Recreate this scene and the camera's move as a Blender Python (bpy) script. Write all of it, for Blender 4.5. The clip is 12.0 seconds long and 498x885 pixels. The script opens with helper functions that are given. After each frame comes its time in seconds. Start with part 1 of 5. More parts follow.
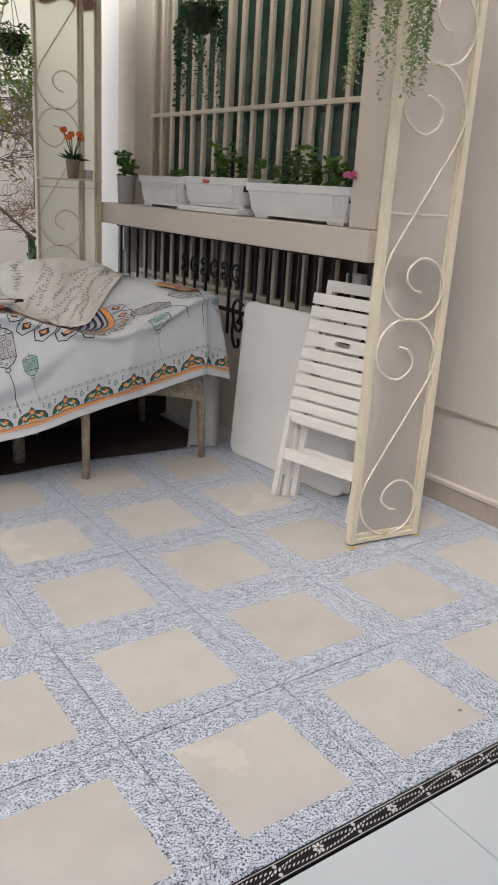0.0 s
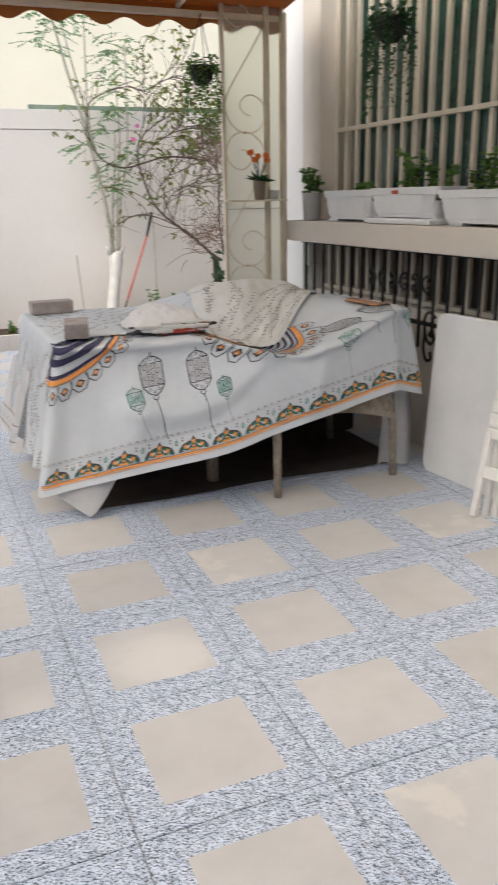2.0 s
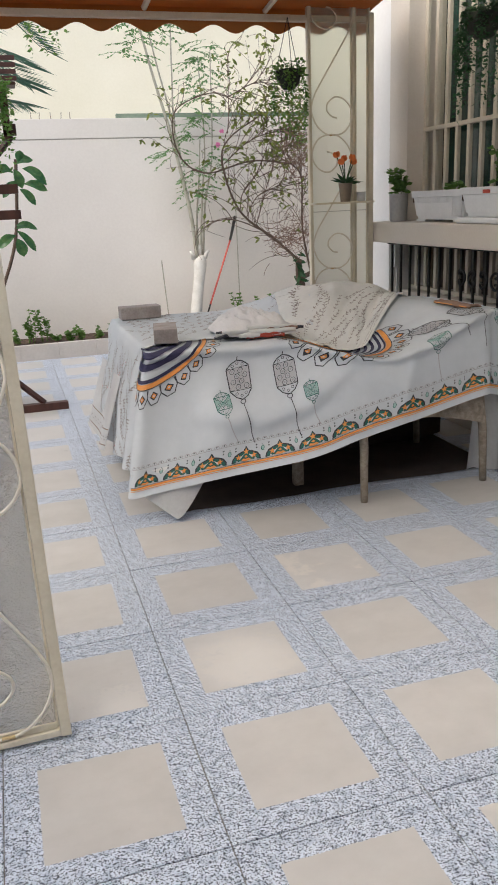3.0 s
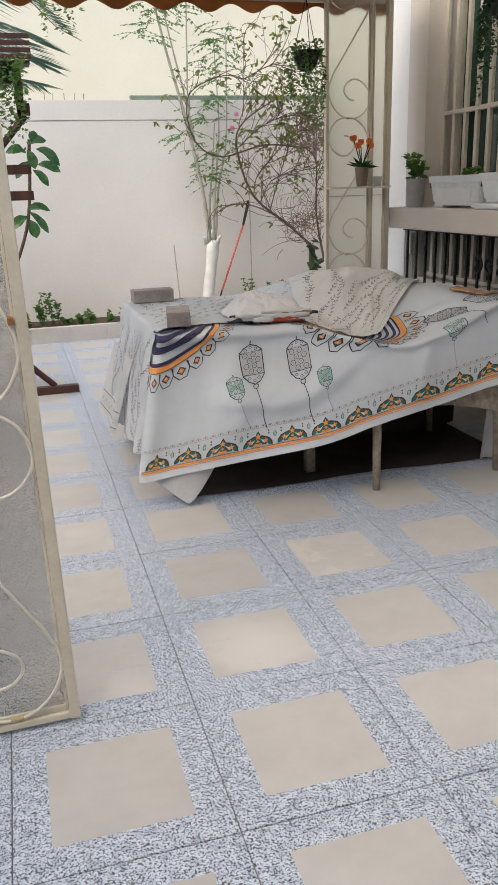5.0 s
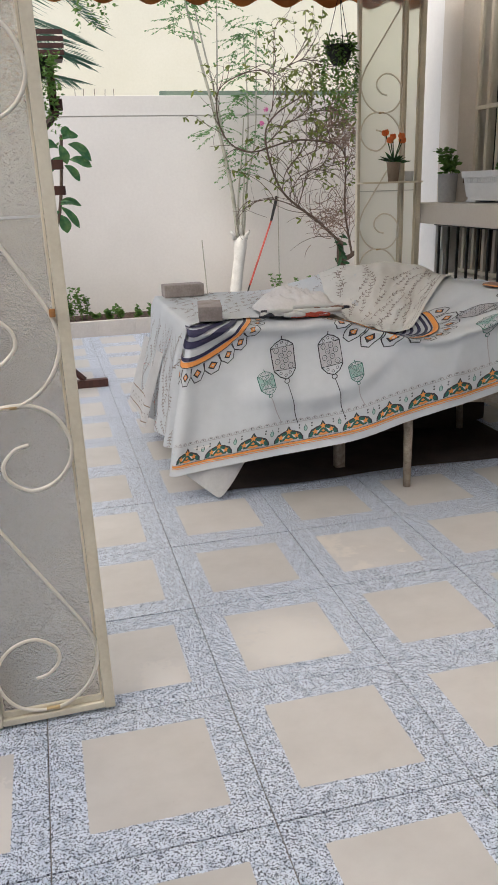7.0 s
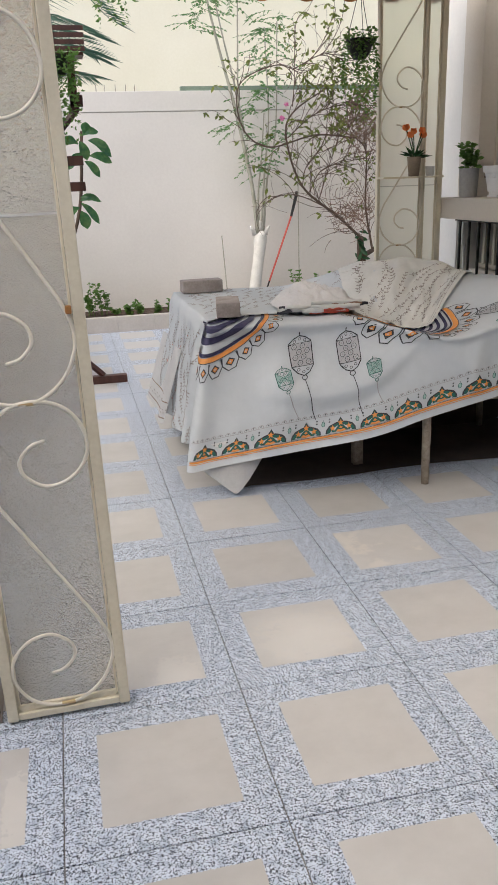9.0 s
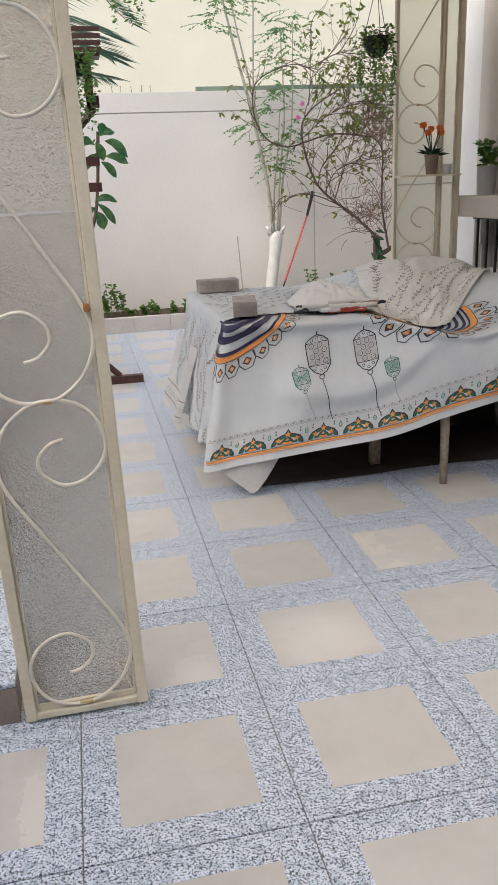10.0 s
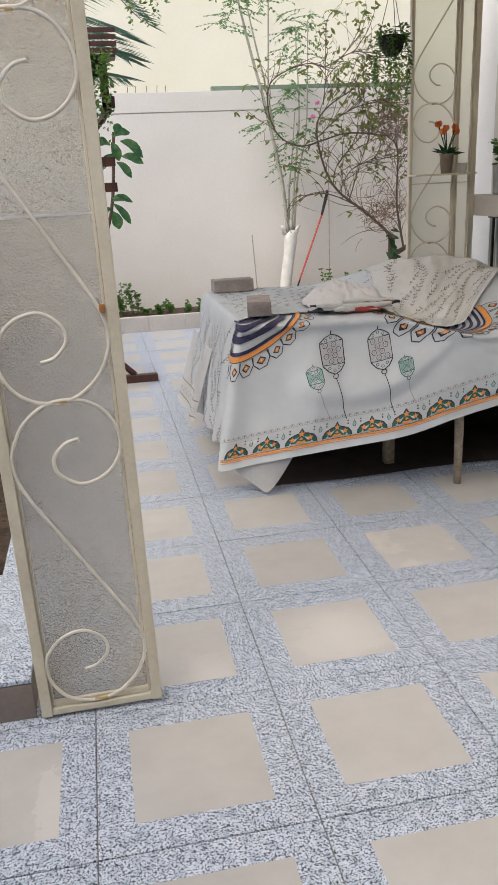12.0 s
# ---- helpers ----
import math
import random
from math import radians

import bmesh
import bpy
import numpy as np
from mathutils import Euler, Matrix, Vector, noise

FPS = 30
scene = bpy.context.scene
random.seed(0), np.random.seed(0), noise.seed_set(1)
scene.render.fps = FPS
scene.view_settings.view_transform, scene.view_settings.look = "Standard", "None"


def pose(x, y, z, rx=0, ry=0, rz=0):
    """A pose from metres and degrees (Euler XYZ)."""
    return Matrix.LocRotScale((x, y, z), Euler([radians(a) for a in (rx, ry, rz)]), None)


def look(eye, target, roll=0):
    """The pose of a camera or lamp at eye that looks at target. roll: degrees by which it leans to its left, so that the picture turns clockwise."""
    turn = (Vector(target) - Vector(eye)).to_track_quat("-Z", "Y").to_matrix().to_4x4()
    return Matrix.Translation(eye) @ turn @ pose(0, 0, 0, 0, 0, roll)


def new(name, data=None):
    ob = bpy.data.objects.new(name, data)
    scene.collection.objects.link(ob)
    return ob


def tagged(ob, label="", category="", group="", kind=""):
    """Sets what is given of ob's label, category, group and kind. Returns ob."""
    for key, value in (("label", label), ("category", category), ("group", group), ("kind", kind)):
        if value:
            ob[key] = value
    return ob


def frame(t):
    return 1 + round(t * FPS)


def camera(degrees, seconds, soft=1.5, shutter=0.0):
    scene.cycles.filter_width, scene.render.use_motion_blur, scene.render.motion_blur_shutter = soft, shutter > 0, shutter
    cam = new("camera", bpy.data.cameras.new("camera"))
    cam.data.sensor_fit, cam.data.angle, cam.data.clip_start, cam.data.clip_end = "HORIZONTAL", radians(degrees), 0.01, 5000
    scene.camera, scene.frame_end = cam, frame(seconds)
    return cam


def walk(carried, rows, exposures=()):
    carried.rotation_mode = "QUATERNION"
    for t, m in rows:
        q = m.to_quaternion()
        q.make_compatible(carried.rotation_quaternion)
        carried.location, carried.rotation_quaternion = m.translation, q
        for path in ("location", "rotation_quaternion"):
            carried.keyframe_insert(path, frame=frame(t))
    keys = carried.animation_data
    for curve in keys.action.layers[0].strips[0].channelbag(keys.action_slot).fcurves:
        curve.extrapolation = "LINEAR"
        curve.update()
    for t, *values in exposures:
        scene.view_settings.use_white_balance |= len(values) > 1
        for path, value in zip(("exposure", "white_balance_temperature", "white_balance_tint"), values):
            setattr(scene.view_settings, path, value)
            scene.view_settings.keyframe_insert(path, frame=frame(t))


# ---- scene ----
cam = camera(35.3, 12.0, soft=0.8, shutter=0.5)
PATH = [
    (0, (-0.233, -1.815, 1.235), (0.881, -0.271, 0.622), 3.4),
    (0.5, (-0.221, -1.799, 1.232), (0.916, -0.272, 0.618), 2.9),
    (1, (-0.228, -1.781, 1.236), (0.864, -0.221, 0.625), 2.6),
    (1.5, (-0.25, -1.755, 1.252), (0.687, -0.095, 0.645), 0.9),
    (2, (-0.268, -1.726, 1.252), (0.461, 0.038, 0.655), -1.1),
    (2.5, (-0.284, -1.715, 1.262), (0.313, 0.099, 0.668), -2.1),
    (3, (-0.3, -1.711, 1.262), (0.243, 0.122, 0.675), -2.5),
    (3.5, (-0.314, -1.704, 1.253), (0.211, 0.135, 0.668), -2.4),
    (5.5, (-0.308, -1.684, 1.245), (0.21, 0.144, 0.623), -1.7),
    (6, (-0.328, -1.69, 1.244), (0.178, 0.143, 0.623), -1.7),
    (6.5, (-0.338, -1.691, 1.24), (0.131, 0.153, 0.622), -1.9),
    (7, (-0.343, -1.683, 1.24), (0.12, 0.161, 0.617), -1.8),
    (9, (-0.331, -1.682, 1.242), (0.081, 0.17, 0.61), -2.0),
    (9.5, (-0.331, -1.677, 1.236), (0.066, 0.18, 0.609), -2.2),
    (10, (-0.337, -1.671, 1.234), (0.038, 0.191, 0.605), -2.4),
    (10.5, (-0.335, -1.672, 1.235), (0.033, 0.19, 0.603), -2.4),
    (11, (-0.34, -1.673, 1.232), (0.019, 0.191, 0.6), -2.4),
    (11.5, (-0.339, -1.683, 1.242), (0.007, 0.182, 0.61), -2.5),
    (12, (-0.338, -1.683, 1.239), (0.001, 0.185, 0.609), -2.6),
]
walk(cam, [(t, look(eye, target, roll)) for t, eye, target, roll in PATH], exposures=[(0, 0.52, 6230, 8), (0.8, 0.64, 6230, 8), (1.7, 0.70, 6230, 8), (2.5, 0.50, 6230, 8), (12, 0.47, 6230, 8)])

# ---- daylight ----
SUN_ELEVATION, SUN_AZIMUTH = 52.0, 240.0          # degrees; azimuth clockwise from +y
world = bpy.data.worlds.new("sky")
scene.world = world
world.use_nodes = True
sky = world.node_tree.nodes.new("ShaderNodeTexSky")
sky.sky_type, sky.sun_disc = "NISHITA", False
sky.sun_elevation, sky.sun_rotation = radians(SUN_ELEVATION), radians(SUN_AZIMUTH)
sky.air_density, sky.dust_density, sky.ozone_density = 1.0, 5.0, 0.6
background = world.node_tree.nodes["Background"]
world.node_tree.links.new(sky.outputs[0], background.inputs[0])
background.inputs[1].default_value = 0.15
sun_data = bpy.data.lights.new("sun", "SUN")
sun_data.energy, sun_data.angle, sun_data.color = 1.2, radians(80), (1.0, 0.97, 0.92)
sun = new("sun", sun_data)
_e, _a = radians(SUN_ELEVATION), radians(SUN_AZIMUTH)
sun.matrix_world = look((0, 0, 0), (-math.cos(_e) * math.sin(_a), -math.cos(_e) * math.cos(_a), -math.sin(_e)))


# ---- materials ----
class Nodes:
    """A short way to write node trees."""

    def __init__(self, name):
        self.mat = bpy.data.materials.new(name)
        self.mat.use_nodes = True
        self.tree = self.mat.node_tree
        self.bsdf = self.tree.nodes["Principled BSDF"]

    def add(self, kind, **settings):
        node = self.tree.nodes.new(kind)
        for key, value in settings.items():
            if key in node.inputs:
                node.inputs[key].default_value = value
            else:
                if key == "operation":
                    node.operation = value
                elif key == "data_type":
                    node.data_type = value
                elif key == "blend_type":
                    node.blend_type = value
                elif key == "vector_type":
                    node.vector_type = value
        return node

    def link(self, a, b):
        self.tree.links.new(a, b)

    def position(self):
        return self.add("ShaderNodeNewGeometry").outputs["Position"]

    def noise(self, vector, scale, detail=4.0, rough=0.55, stretch=None):
        if stretch:
            mapping = self.add("ShaderNodeMapping")
            mapping.inputs["Scale"].default_value = stretch
            self.link(vector, mapping.inputs["Vector"])
            vector = mapping.outputs["Vector"]
        node = self.add("ShaderNodeTexNoise", Scale=scale, Detail=detail, Roughness=rough)
        self.link(vector, node.inputs["Vector"])
        return node.outputs["Fac"]

    def ramp(self, fac, stops):
        node = self.add("ShaderNodeValToRGB")
        el = node.color_ramp.elements
        while len(el) < len(stops):
            el.new(0.5)
        for e, (p, c) in zip(el, stops):
            e.position, e.color = p, (*c, 1)
        self.link(fac, node.inputs["Fac"])
        return node.outputs["Color"]

    def mix(self, fac, a, b, kind="MIX"):
        node = self.add("ShaderNodeMix", data_type="RGBA", blend_type=kind)
        for value, socket in ((fac, node.inputs[0]), (a, node.inputs[6]), (b, node.inputs[7])):
            if isinstance(value, (int, float)):
                socket.default_value = value
            elif isinstance(value, tuple):
                socket.default_value = (*value, 1)
            else:
                self.link(value, socket)
        return node.outputs[2]

    def math(self, op, a, b=0.0):
        node = self.add("ShaderNodeMath", operation=op)
        for value, socket in ((a, node.inputs[0]), (b, node.inputs[1])):
            if isinstance(value, (int, float)):
                socket.default_value = value
            else:
                self.link(value, socket)
        return node.outputs[0]

    def bump(self, height, strength, distance=0.002):
        node = self.add("ShaderNodeBump", Strength=strength, Distance=distance)
        self.link(height, node.inputs["Height"])
        self.link(node.outputs["Normal"], self.bsdf.inputs["Normal"])

    def colour(self, c):
        if isinstance(c, tuple):
            self.bsdf.inputs["Base Color"].default_value = (*c, 1)
        else:
            self.link(c, self.bsdf.inputs["Base Color"])

    def set(self, **values):
        for key, value in values.items():
            self.bsdf.inputs[key.replace("_", " ")].default_value = value
        return self.mat


def surface(name, dark, light, fine=60.0, coarse=3.0, rough=0.6, bump=0.3, metal=0.0, stretch=None, spec=0.5, vary=0.0, depth=0.002):
    """A worn plain surface: two scales of tone, fine relief and uneven gloss."""
    n = Nodes(name)
    p = n.position()
    big, small = n.noise(p, coarse, 3.0, 0.6, stretch), n.noise(p, fine, 5.0, 0.65, stretch)
    both = n.math("ADD", n.math("MULTIPLY", big, 0.6), n.math("MULTIPLY", small, 0.4))
    c = n.ramp(both, [(0.36, dark), (0.62, light)])
    if vary:
        r = n.add("ShaderNodeNewGeometry").outputs["Random Per Island"]
        c = n.mix(n.math("MULTIPLY", r, vary), c, tuple(0.35 * v for v in dark))
    n.colour(c)
    n.bump(small, bump, depth)
    n.link(n.math("ADD", n.math("MULTIPLY", small, 0.25), rough - 0.12), n.bsdf.inputs["Roughness"])
    return n.set(Metallic=metal, Specular_IOR_Level=spec)


def tile_material():
    """Ceramic floor tile: a smooth beige square inside a black-speckled white border."""
    n = Nodes("patio tile")
    sep = n.add("ShaderNodeSeparateXYZ")
    n.link(n.add("ShaderNodeTexCoord").outputs["Object"], sep.inputs[0])
    p = n.position()
    edge = n.math("MULTIPLY", n.math("SUBTRACT", n.noise(p, 160.0, 2.0), 0.5), 0.007)
    far = n.math("MAXIMUM", n.math("ABSOLUTE", sep.outputs[0]), n.math("ABSOLUTE", sep.outputs[1]))
    square = n.math("LESS_THAN", n.math("ADD", far, edge), 0.1475)
    # short curled chips: contour lines of one noise, broken up by a second, with dark grains between
    line = n.math("ABSOLUTE", n.math("SUBTRACT", n.noise(p, 146.0, 1.0, 0.5), 0.5))
    gap = n.math("MULTIPLY", n.math("SUBTRACT", 0.50, n.noise(p, 190.0, 1.0, 0.5)), 0.42)
    chips = n.ramp(n.math("ADD", line, n.math("MAXIMUM", gap, -0.012)), [(0.021, (0.045, 0.056, 0.095)), (0.044, (0.645, 0.71, 0.812))])
    grains = n.ramp(n.noise(p, 180.0, 1.2, 0.5), [(0.36, (0.04, 0.047, 0.07)), (0.40, (1.0, 1.0, 1.0))])
    grey = n.ramp(n.noise(p, 42.0, 3.0), [(0.34, (0.68, 0.71, 0.76)), (0.56, (1.0, 1.0, 1.0))])
    terrazzo = n.mix(1.0, n.mix(1.0, chips, grains, "MULTIPLY"), grey, "MULTIPLY")
    rnd = n.add("ShaderNodeObjectInfo").outputs["Random"]
    streaks = n.noise(p, 2.6, 5.0, 0.62, (1.0, 2.2, 1.0))
    tone = n.math("ADD", n.math("ADD", n.math("MULTIPLY", n.noise(p, 7.0, 5.0, 0.65), 0.45), n.math("MULTIPLY", streaks, 0.35)), n.math("MULTIPLY", rnd, 0.2))
    beige = n.ramp(tone, [(0.30, (0.440, 0.424, 0.403)), (0.50, (0.510, 0.491, 0.470)), (0.68, (0.566, 0.546, 0.524))])
    dirt = n.ramp(n.noise(p, 34.0, 4.0, 0.7), [(0.66, (1, 1, 1)), (0.80, (0.86, 0.83, 0.79))])
    beige = n.mix(1.0, beige, dirt, "MULTIPLY")
    some = n.math("GREATER_THAN", rnd, 0.93)
    blot = n.ramp(n.noise(p, 6.0, 5.0, 0.6), [(0.56, (0, 0, 0)), (0.62, (1, 1, 1))])
    beige = n.mix(n.math("MULTIPLY", n.math("MULTIPLY", blot, some), 0.4), beige, (0.72, 0.665, 0.585))
    # dried splashes on three of the tiles
    films = None
    for x, y, r, sx in ((0.235, 0.19, 0.17, 1.0), (-0.548, -0.28, 0.15, 3.6), (-0.15, 0.11, 0.11, 1.2)):
        shift = n.add("ShaderNodeMapping", vector_type="TEXTURE")
        shift.inputs["Location"].default_value, shift.inputs["Scale"].default_value = (x, y, 0), (r / sx, r, 1)
        n.link(p, shift.inputs["Vector"])
        span = n.add("ShaderNodeVectorMath", operation="LENGTH")
        n.link(shift.outputs[0], span.inputs[0])
        m = n.math("SUBTRACT", n.math("MULTIPLY", n.noise(p, 26.0, 5.0, 0.65), 2.4), n.math("ADD", span.outputs["Value"], 0.45))
        film = n.math("GREATER_THAN", m, 0.0)
        films = film if films is None else n.math("MAXIMUM", films, film)
        beige = n.mix(n.math("MULTIPLY", film, 0.55), beige, (0.70, 0.67, 0.63))
    n.colour(n.mix(square, terrazzo, beige))
    n.bump(n.noise(p, 260.0, 3.0), 0.06, 0.001)
    smear = n.noise(p, 7.0, 4.0, 0.7)
    gloss = n.math("ADD", n.math("MULTIPLY", smear, 0.16), 0.23)
    n.link(n.math("SUBTRACT", gloss, n.math("MULTIPLY", films, 0.14)), n.bsdf.inputs["Roughness"])
    return n.set(Specular_IOR_Level=0.5)


def glass_material(name, rough, bump, scale, tint=(0.93, 0.95, 0.93), clear=1.0):
    n = Nodes(name)
    n.colour(tint)
    if bump:
        cells = n.math("ABSOLUTE", n.math("SUBTRACT", n.noise(n.position(), scale, 2.0, 0.45), 0.5))
        n.bump(cells, bump, 0.011)
    return n.set(Roughness=rough, Transmission_Weight=clear, IOR=1.3)


def canvas_material(name, thin, dark, light, through_cloth):
    """Brown awning cloth that lets some daylight through."""
    n = Nodes(name)
    p = n.position()
    c = n.ramp(n.noise(p, 3.0, 4.0), [(0.3, dark), (0.7, light)])
    n.colour(c)
    n.bump(n.noise(p, 300.0, 2.0), 0.2, 0.001)
    glow = n.add("ShaderNodeBsdfTranslucent")
    glow.inputs["Color"].default_value = (*through_cloth, 1)
    mix = n.add("ShaderNodeMixShader", Fac=thin)
    n.link(n.bsdf.outputs[0], mix.inputs[1])
    n.link(glow.outputs[0], mix.inputs[2])
    n.link(mix.outputs[0], n.tree.nodes["Material Output"].inputs["Surface"])
    return n.set(Roughness=0.9)


M = {
    "tile": tile_material(),
    "grout": surface("grout", (0.13, 0.12, 0.11), (0.23, 0.21, 0.19), rough=0.9),
    "white_tile": surface("white glazed tile", (0.535, 0.585, 0.625), (0.55, 0.60, 0.64), fine=20, coarse=1.0, rough=0.22, bump=0.0),
    "black_tile": surface("black border tile", (0.004, 0.003, 0.004), (0.010, 0.008, 0.009), rough=0.5, spec=0.25, bump=0.1),
    "silver_print": surface("silver print", (0.42, 0.41, 0.42), (0.7, 0.69, 0.7), rough=0.35, bump=0.1),
    "white_wall": surface("white wall paint", (0.72, 0.685, 0.635), (0.79, 0.755, 0.705), fine=40, coarse=1.2, rough=0.85, bump=0.25),
    # lighter than the wall white: the garden light on the pillar is painted in
    "pillar_lit_white": surface("white paint with garden light in it", (0.80, 0.78, 0.75), (0.86, 0.84, 0.81), fine=40, coarse=1.5, rough=0.8, bump=0.2),
    "bay_paint": surface("cream wall paint", (0.59, 0.535, 0.465), (0.66, 0.605, 0.535), fine=70, coarse=1.5, rough=0.75, bump=0.25),
    "wall_paint": surface("pale pink wall paint", (0.51, 0.47, 0.445), (0.585, 0.545, 0.515), fine=70, coarse=1.2, rough=0.75, bump=0.25),
    "skirting": surface("taupe skirting tile", (0.36, 0.30, 0.26), (0.44, 0.38, 0.33), rough=0.45),
    "neighbour": surface("cream render", (0.82, 0.79, 0.64), (0.88, 0.85, 0.71), fine=30, coarse=0.8, rough=0.9),
    "scroll_paint": surface("off-white painted bar", (0.74, 0.69, 0.59), (0.83, 0.78, 0.69), fine=90, coarse=8, rough=0.38, bump=0.1),
    "cream_metal": surface("cream painted steel", (0.65, 0.585, 0.45), (0.76, 0.70, 0.56), fine=90, coarse=8, rough=0.42, bump=0.12),
    "rust_paint": surface("yellowed paint over a weld", (0.42, 0.27, 0.11), (0.62, 0.47, 0.26), rough=0.6),
    "rust": surface("rust", (0.25, 0.10, 0.03), (0.45, 0.22, 0.07), rough=0.9),
    "grille": surface("beige painted bars", (0.50, 0.45, 0.36), (0.60, 0.55, 0.45), fine=90, coarse=6, rough=0.5),
    "iron": surface("black wrought iron", (0.010, 0.010, 0.010), (0.028, 0.026, 0.024), rough=0.5, metal=0.3),
    "pebbled": glass_material("pebbled glass", 0.13, 1.0, 106.0, (0.83, 0.82, 0.79), 0.90),
    "pebbled_fine": glass_material("finely pebbled glass", 0.20, 0.95, 146.0, (0.86, 0.84, 0.80), 0.88),
    "greenish": glass_material("greenish frosted glass", 0.42, 0.2, 200.0, (0.93, 0.94, 0.87), 0.84),
    "frosted": glass_material("frosted glass", 0.40, 0.3, 230.0, (0.96, 0.925, 0.895), 0.82),
    "window_glass": surface("dark window glass", (0.008, 0.035, 0.026), (0.02, 0.065, 0.048), rough=0.16, bump=0.02, spec=0.8),
    # dark brown that stands for the shade inside the rooms
    "room_shade": surface("painted room shade", (0.028, 0.021, 0.015), (0.055, 0.042, 0.032), rough=0.9),
    # made pale and very translucent to brighten what stands under the awning
    "canvas": canvas_material("light-passing awning canvas", 0.84, (0.17, 0.075, 0.035), (0.25, 0.115, 0.055), (0.90, 0.85, 0.76)),
    "canvas_hem": canvas_material("brown awning canvas", 0.30, (0.30, 0.115, 0.035), (0.40, 0.165, 0.055), (0.75, 0.36, 0.13)),
    "plastic": surface("white plastic", (0.72, 0.72, 0.71), (0.80, 0.80, 0.79), fine=120, coarse=5, rough=0.42, bump=0.06),
    "planter": surface("pale grey plastic", (0.66, 0.67, 0.68), (0.74, 0.75, 0.76), fine=90, coarse=6, rough=0.45, bump=0.06),
    "chair_paint": surface("white painted wood", (0.74, 0.72, 0.69), (0.84, 0.82, 0.79), fine=60, coarse=8, rough=0.45, bump=0.15, stretch=(1, 0.2, 1)),
    "concrete_pot": surface("grey pot", (0.34, 0.34, 0.33), (0.46, 0.45, 0.44), rough=0.8),
    "brown_pot": surface("taupe pot", (0.26, 0.20, 0.15), (0.36, 0.29, 0.22), rough=0.6),
    "black_pot": surface("dark basket", (0.015, 0.02, 0.014), (0.04, 0.045, 0.03), rough=0.7),
    "bark_chip": surface("brown bark chip", (0.05, 0.025, 0.014), (0.20, 0.105, 0.055), fine=80, coarse=20, rough=0.95, vary=0.6),
    "soil": surface("garden soil", (0.035, 0.022, 0.015), (0.13, 0.085, 0.055), fine=70, coarse=14, rough=1.0, bump=1.0, depth=0.02),
    "kerb_tile": surface("brown kerb tile", (0.20, 0.16, 0.14), (0.27, 0.22, 0.19), rough=0.4),
    "kerb_grey": surface("grey kerb tile", (0.50, 0.46, 0.42), (0.60, 0.56, 0.52), rough=0.5),
    "dark_wood": surface("dark brown stained wood", (0.032, 0.012, 0.009), (0.085, 0.032, 0.022), fine=50, coarse=10, rough=0.5, stretch=(1, 1, 0.2)),
    # near-black brown that stands for the shade under table and armchair
    "under_shade": surface("dark brown fabric", (0.030, 0.020, 0.016), (0.058, 0.041, 0.034), fine=150, coarse=8, rough=0.9),
    "brick": surface("grey paving brick", (0.26, 0.225, 0.21), (0.41, 0.365, 0.345), fine=110, coarse=12, rough=0.9, bump=0.6),
    "rattan": surface("woven grey rattan", (0.20, 0.16, 0.12), (0.42, 0.36, 0.29), fine=260, coarse=40, rough=0.7, bump=0.9, depth=0.004),
    "cloth": surface("pale grey vinyl cloth", (0.53, 0.562, 0.592), (0.58, 0.612, 0.642), fine=30, coarse=4, rough=0.48, bump=0.02),
    "cloth_beige": surface("beige floral cloth", (0.60, 0.60, 0.575), (0.67, 0.668, 0.642), fine=40, coarse=7, rough=0.42, bump=0.03),
    "blanket": surface("pale woven blanket", (0.58, 0.565, 0.56), (0.68, 0.665, 0.66), fine=120, coarse=14, rough=0.85, bump=0.3, stretch=(1, 0.15, 1)),
    "liner": surface("white liner sheet", (0.66, 0.66, 0.66), (0.76, 0.76, 0.76), fine=80, coarse=9, rough=0.4, bump=0.1),
    "ink": surface("dark print", (0.02, 0.022, 0.03), (0.045, 0.045, 0.055), rough=0.6, bump=0.05),
    "navy": surface("navy print", (0.016, 0.014, 0.05), (0.03, 0.028, 0.08), rough=0.6, bump=0.05),
    "orange": surface("orange print", (0.68, 0.26, 0.05), (0.78, 0.33, 0.085), rough=0.6, bump=0.05),
    "green": surface("bottle green print", (0.012, 0.09, 0.075), (0.02, 0.13, 0.105), rough=0.6, bump=0.05),
    "teal": surface("faded teal print", (0.28, 0.45, 0.42), (0.36, 0.53, 0.50), rough=0.6, bump=0.05),
    "lantern_grey": surface("pale grey print", (0.46, 0.46, 0.48), (0.53, 0.53, 0.55), rough=0.6, bump=0.05),
    "brown_cloth": surface("brown cloth", (0.22, 0.13, 0.09), (0.32, 0.20, 0.14), fine=150, coarse=9, rough=0.85),
    "print_grey": surface("grey print", (0.34, 0.33, 0.34), (0.42, 0.41, 0.42), rough=0.6, bump=0.05),
    "twig_print": surface("faded twig print", (0.20, 0.17, 0.155), (0.30, 0.265, 0.245), rough=0.6, bump=0.05),
    "red": surface("red print", (0.42, 0.05, 0.03), (0.55, 0.10, 0.05), rough=0.6, bump=0.05),
    "red_metal": surface("red painted handle", (0.55, 0.06, 0.04), (0.7, 0.12, 0.08), rough=0.4),
    "bark_white": surface("whitewashed trunk", (0.62, 0.60, 0.55), (0.76, 0.74, 0.69), fine=70, coarse=14, rough=0.9, bump=0.5),
    "bark_pale": surface("pale grey-green bark", (0.33, 0.32, 0.25), (0.48, 0.46, 0.38), fine=90, coarse=18, rough=0.9),
    "twig": surface("brown twig", (0.075, 0.05, 0.036), (0.15, 0.105, 0.078), fine=120, coarse=20, rough=0.9),
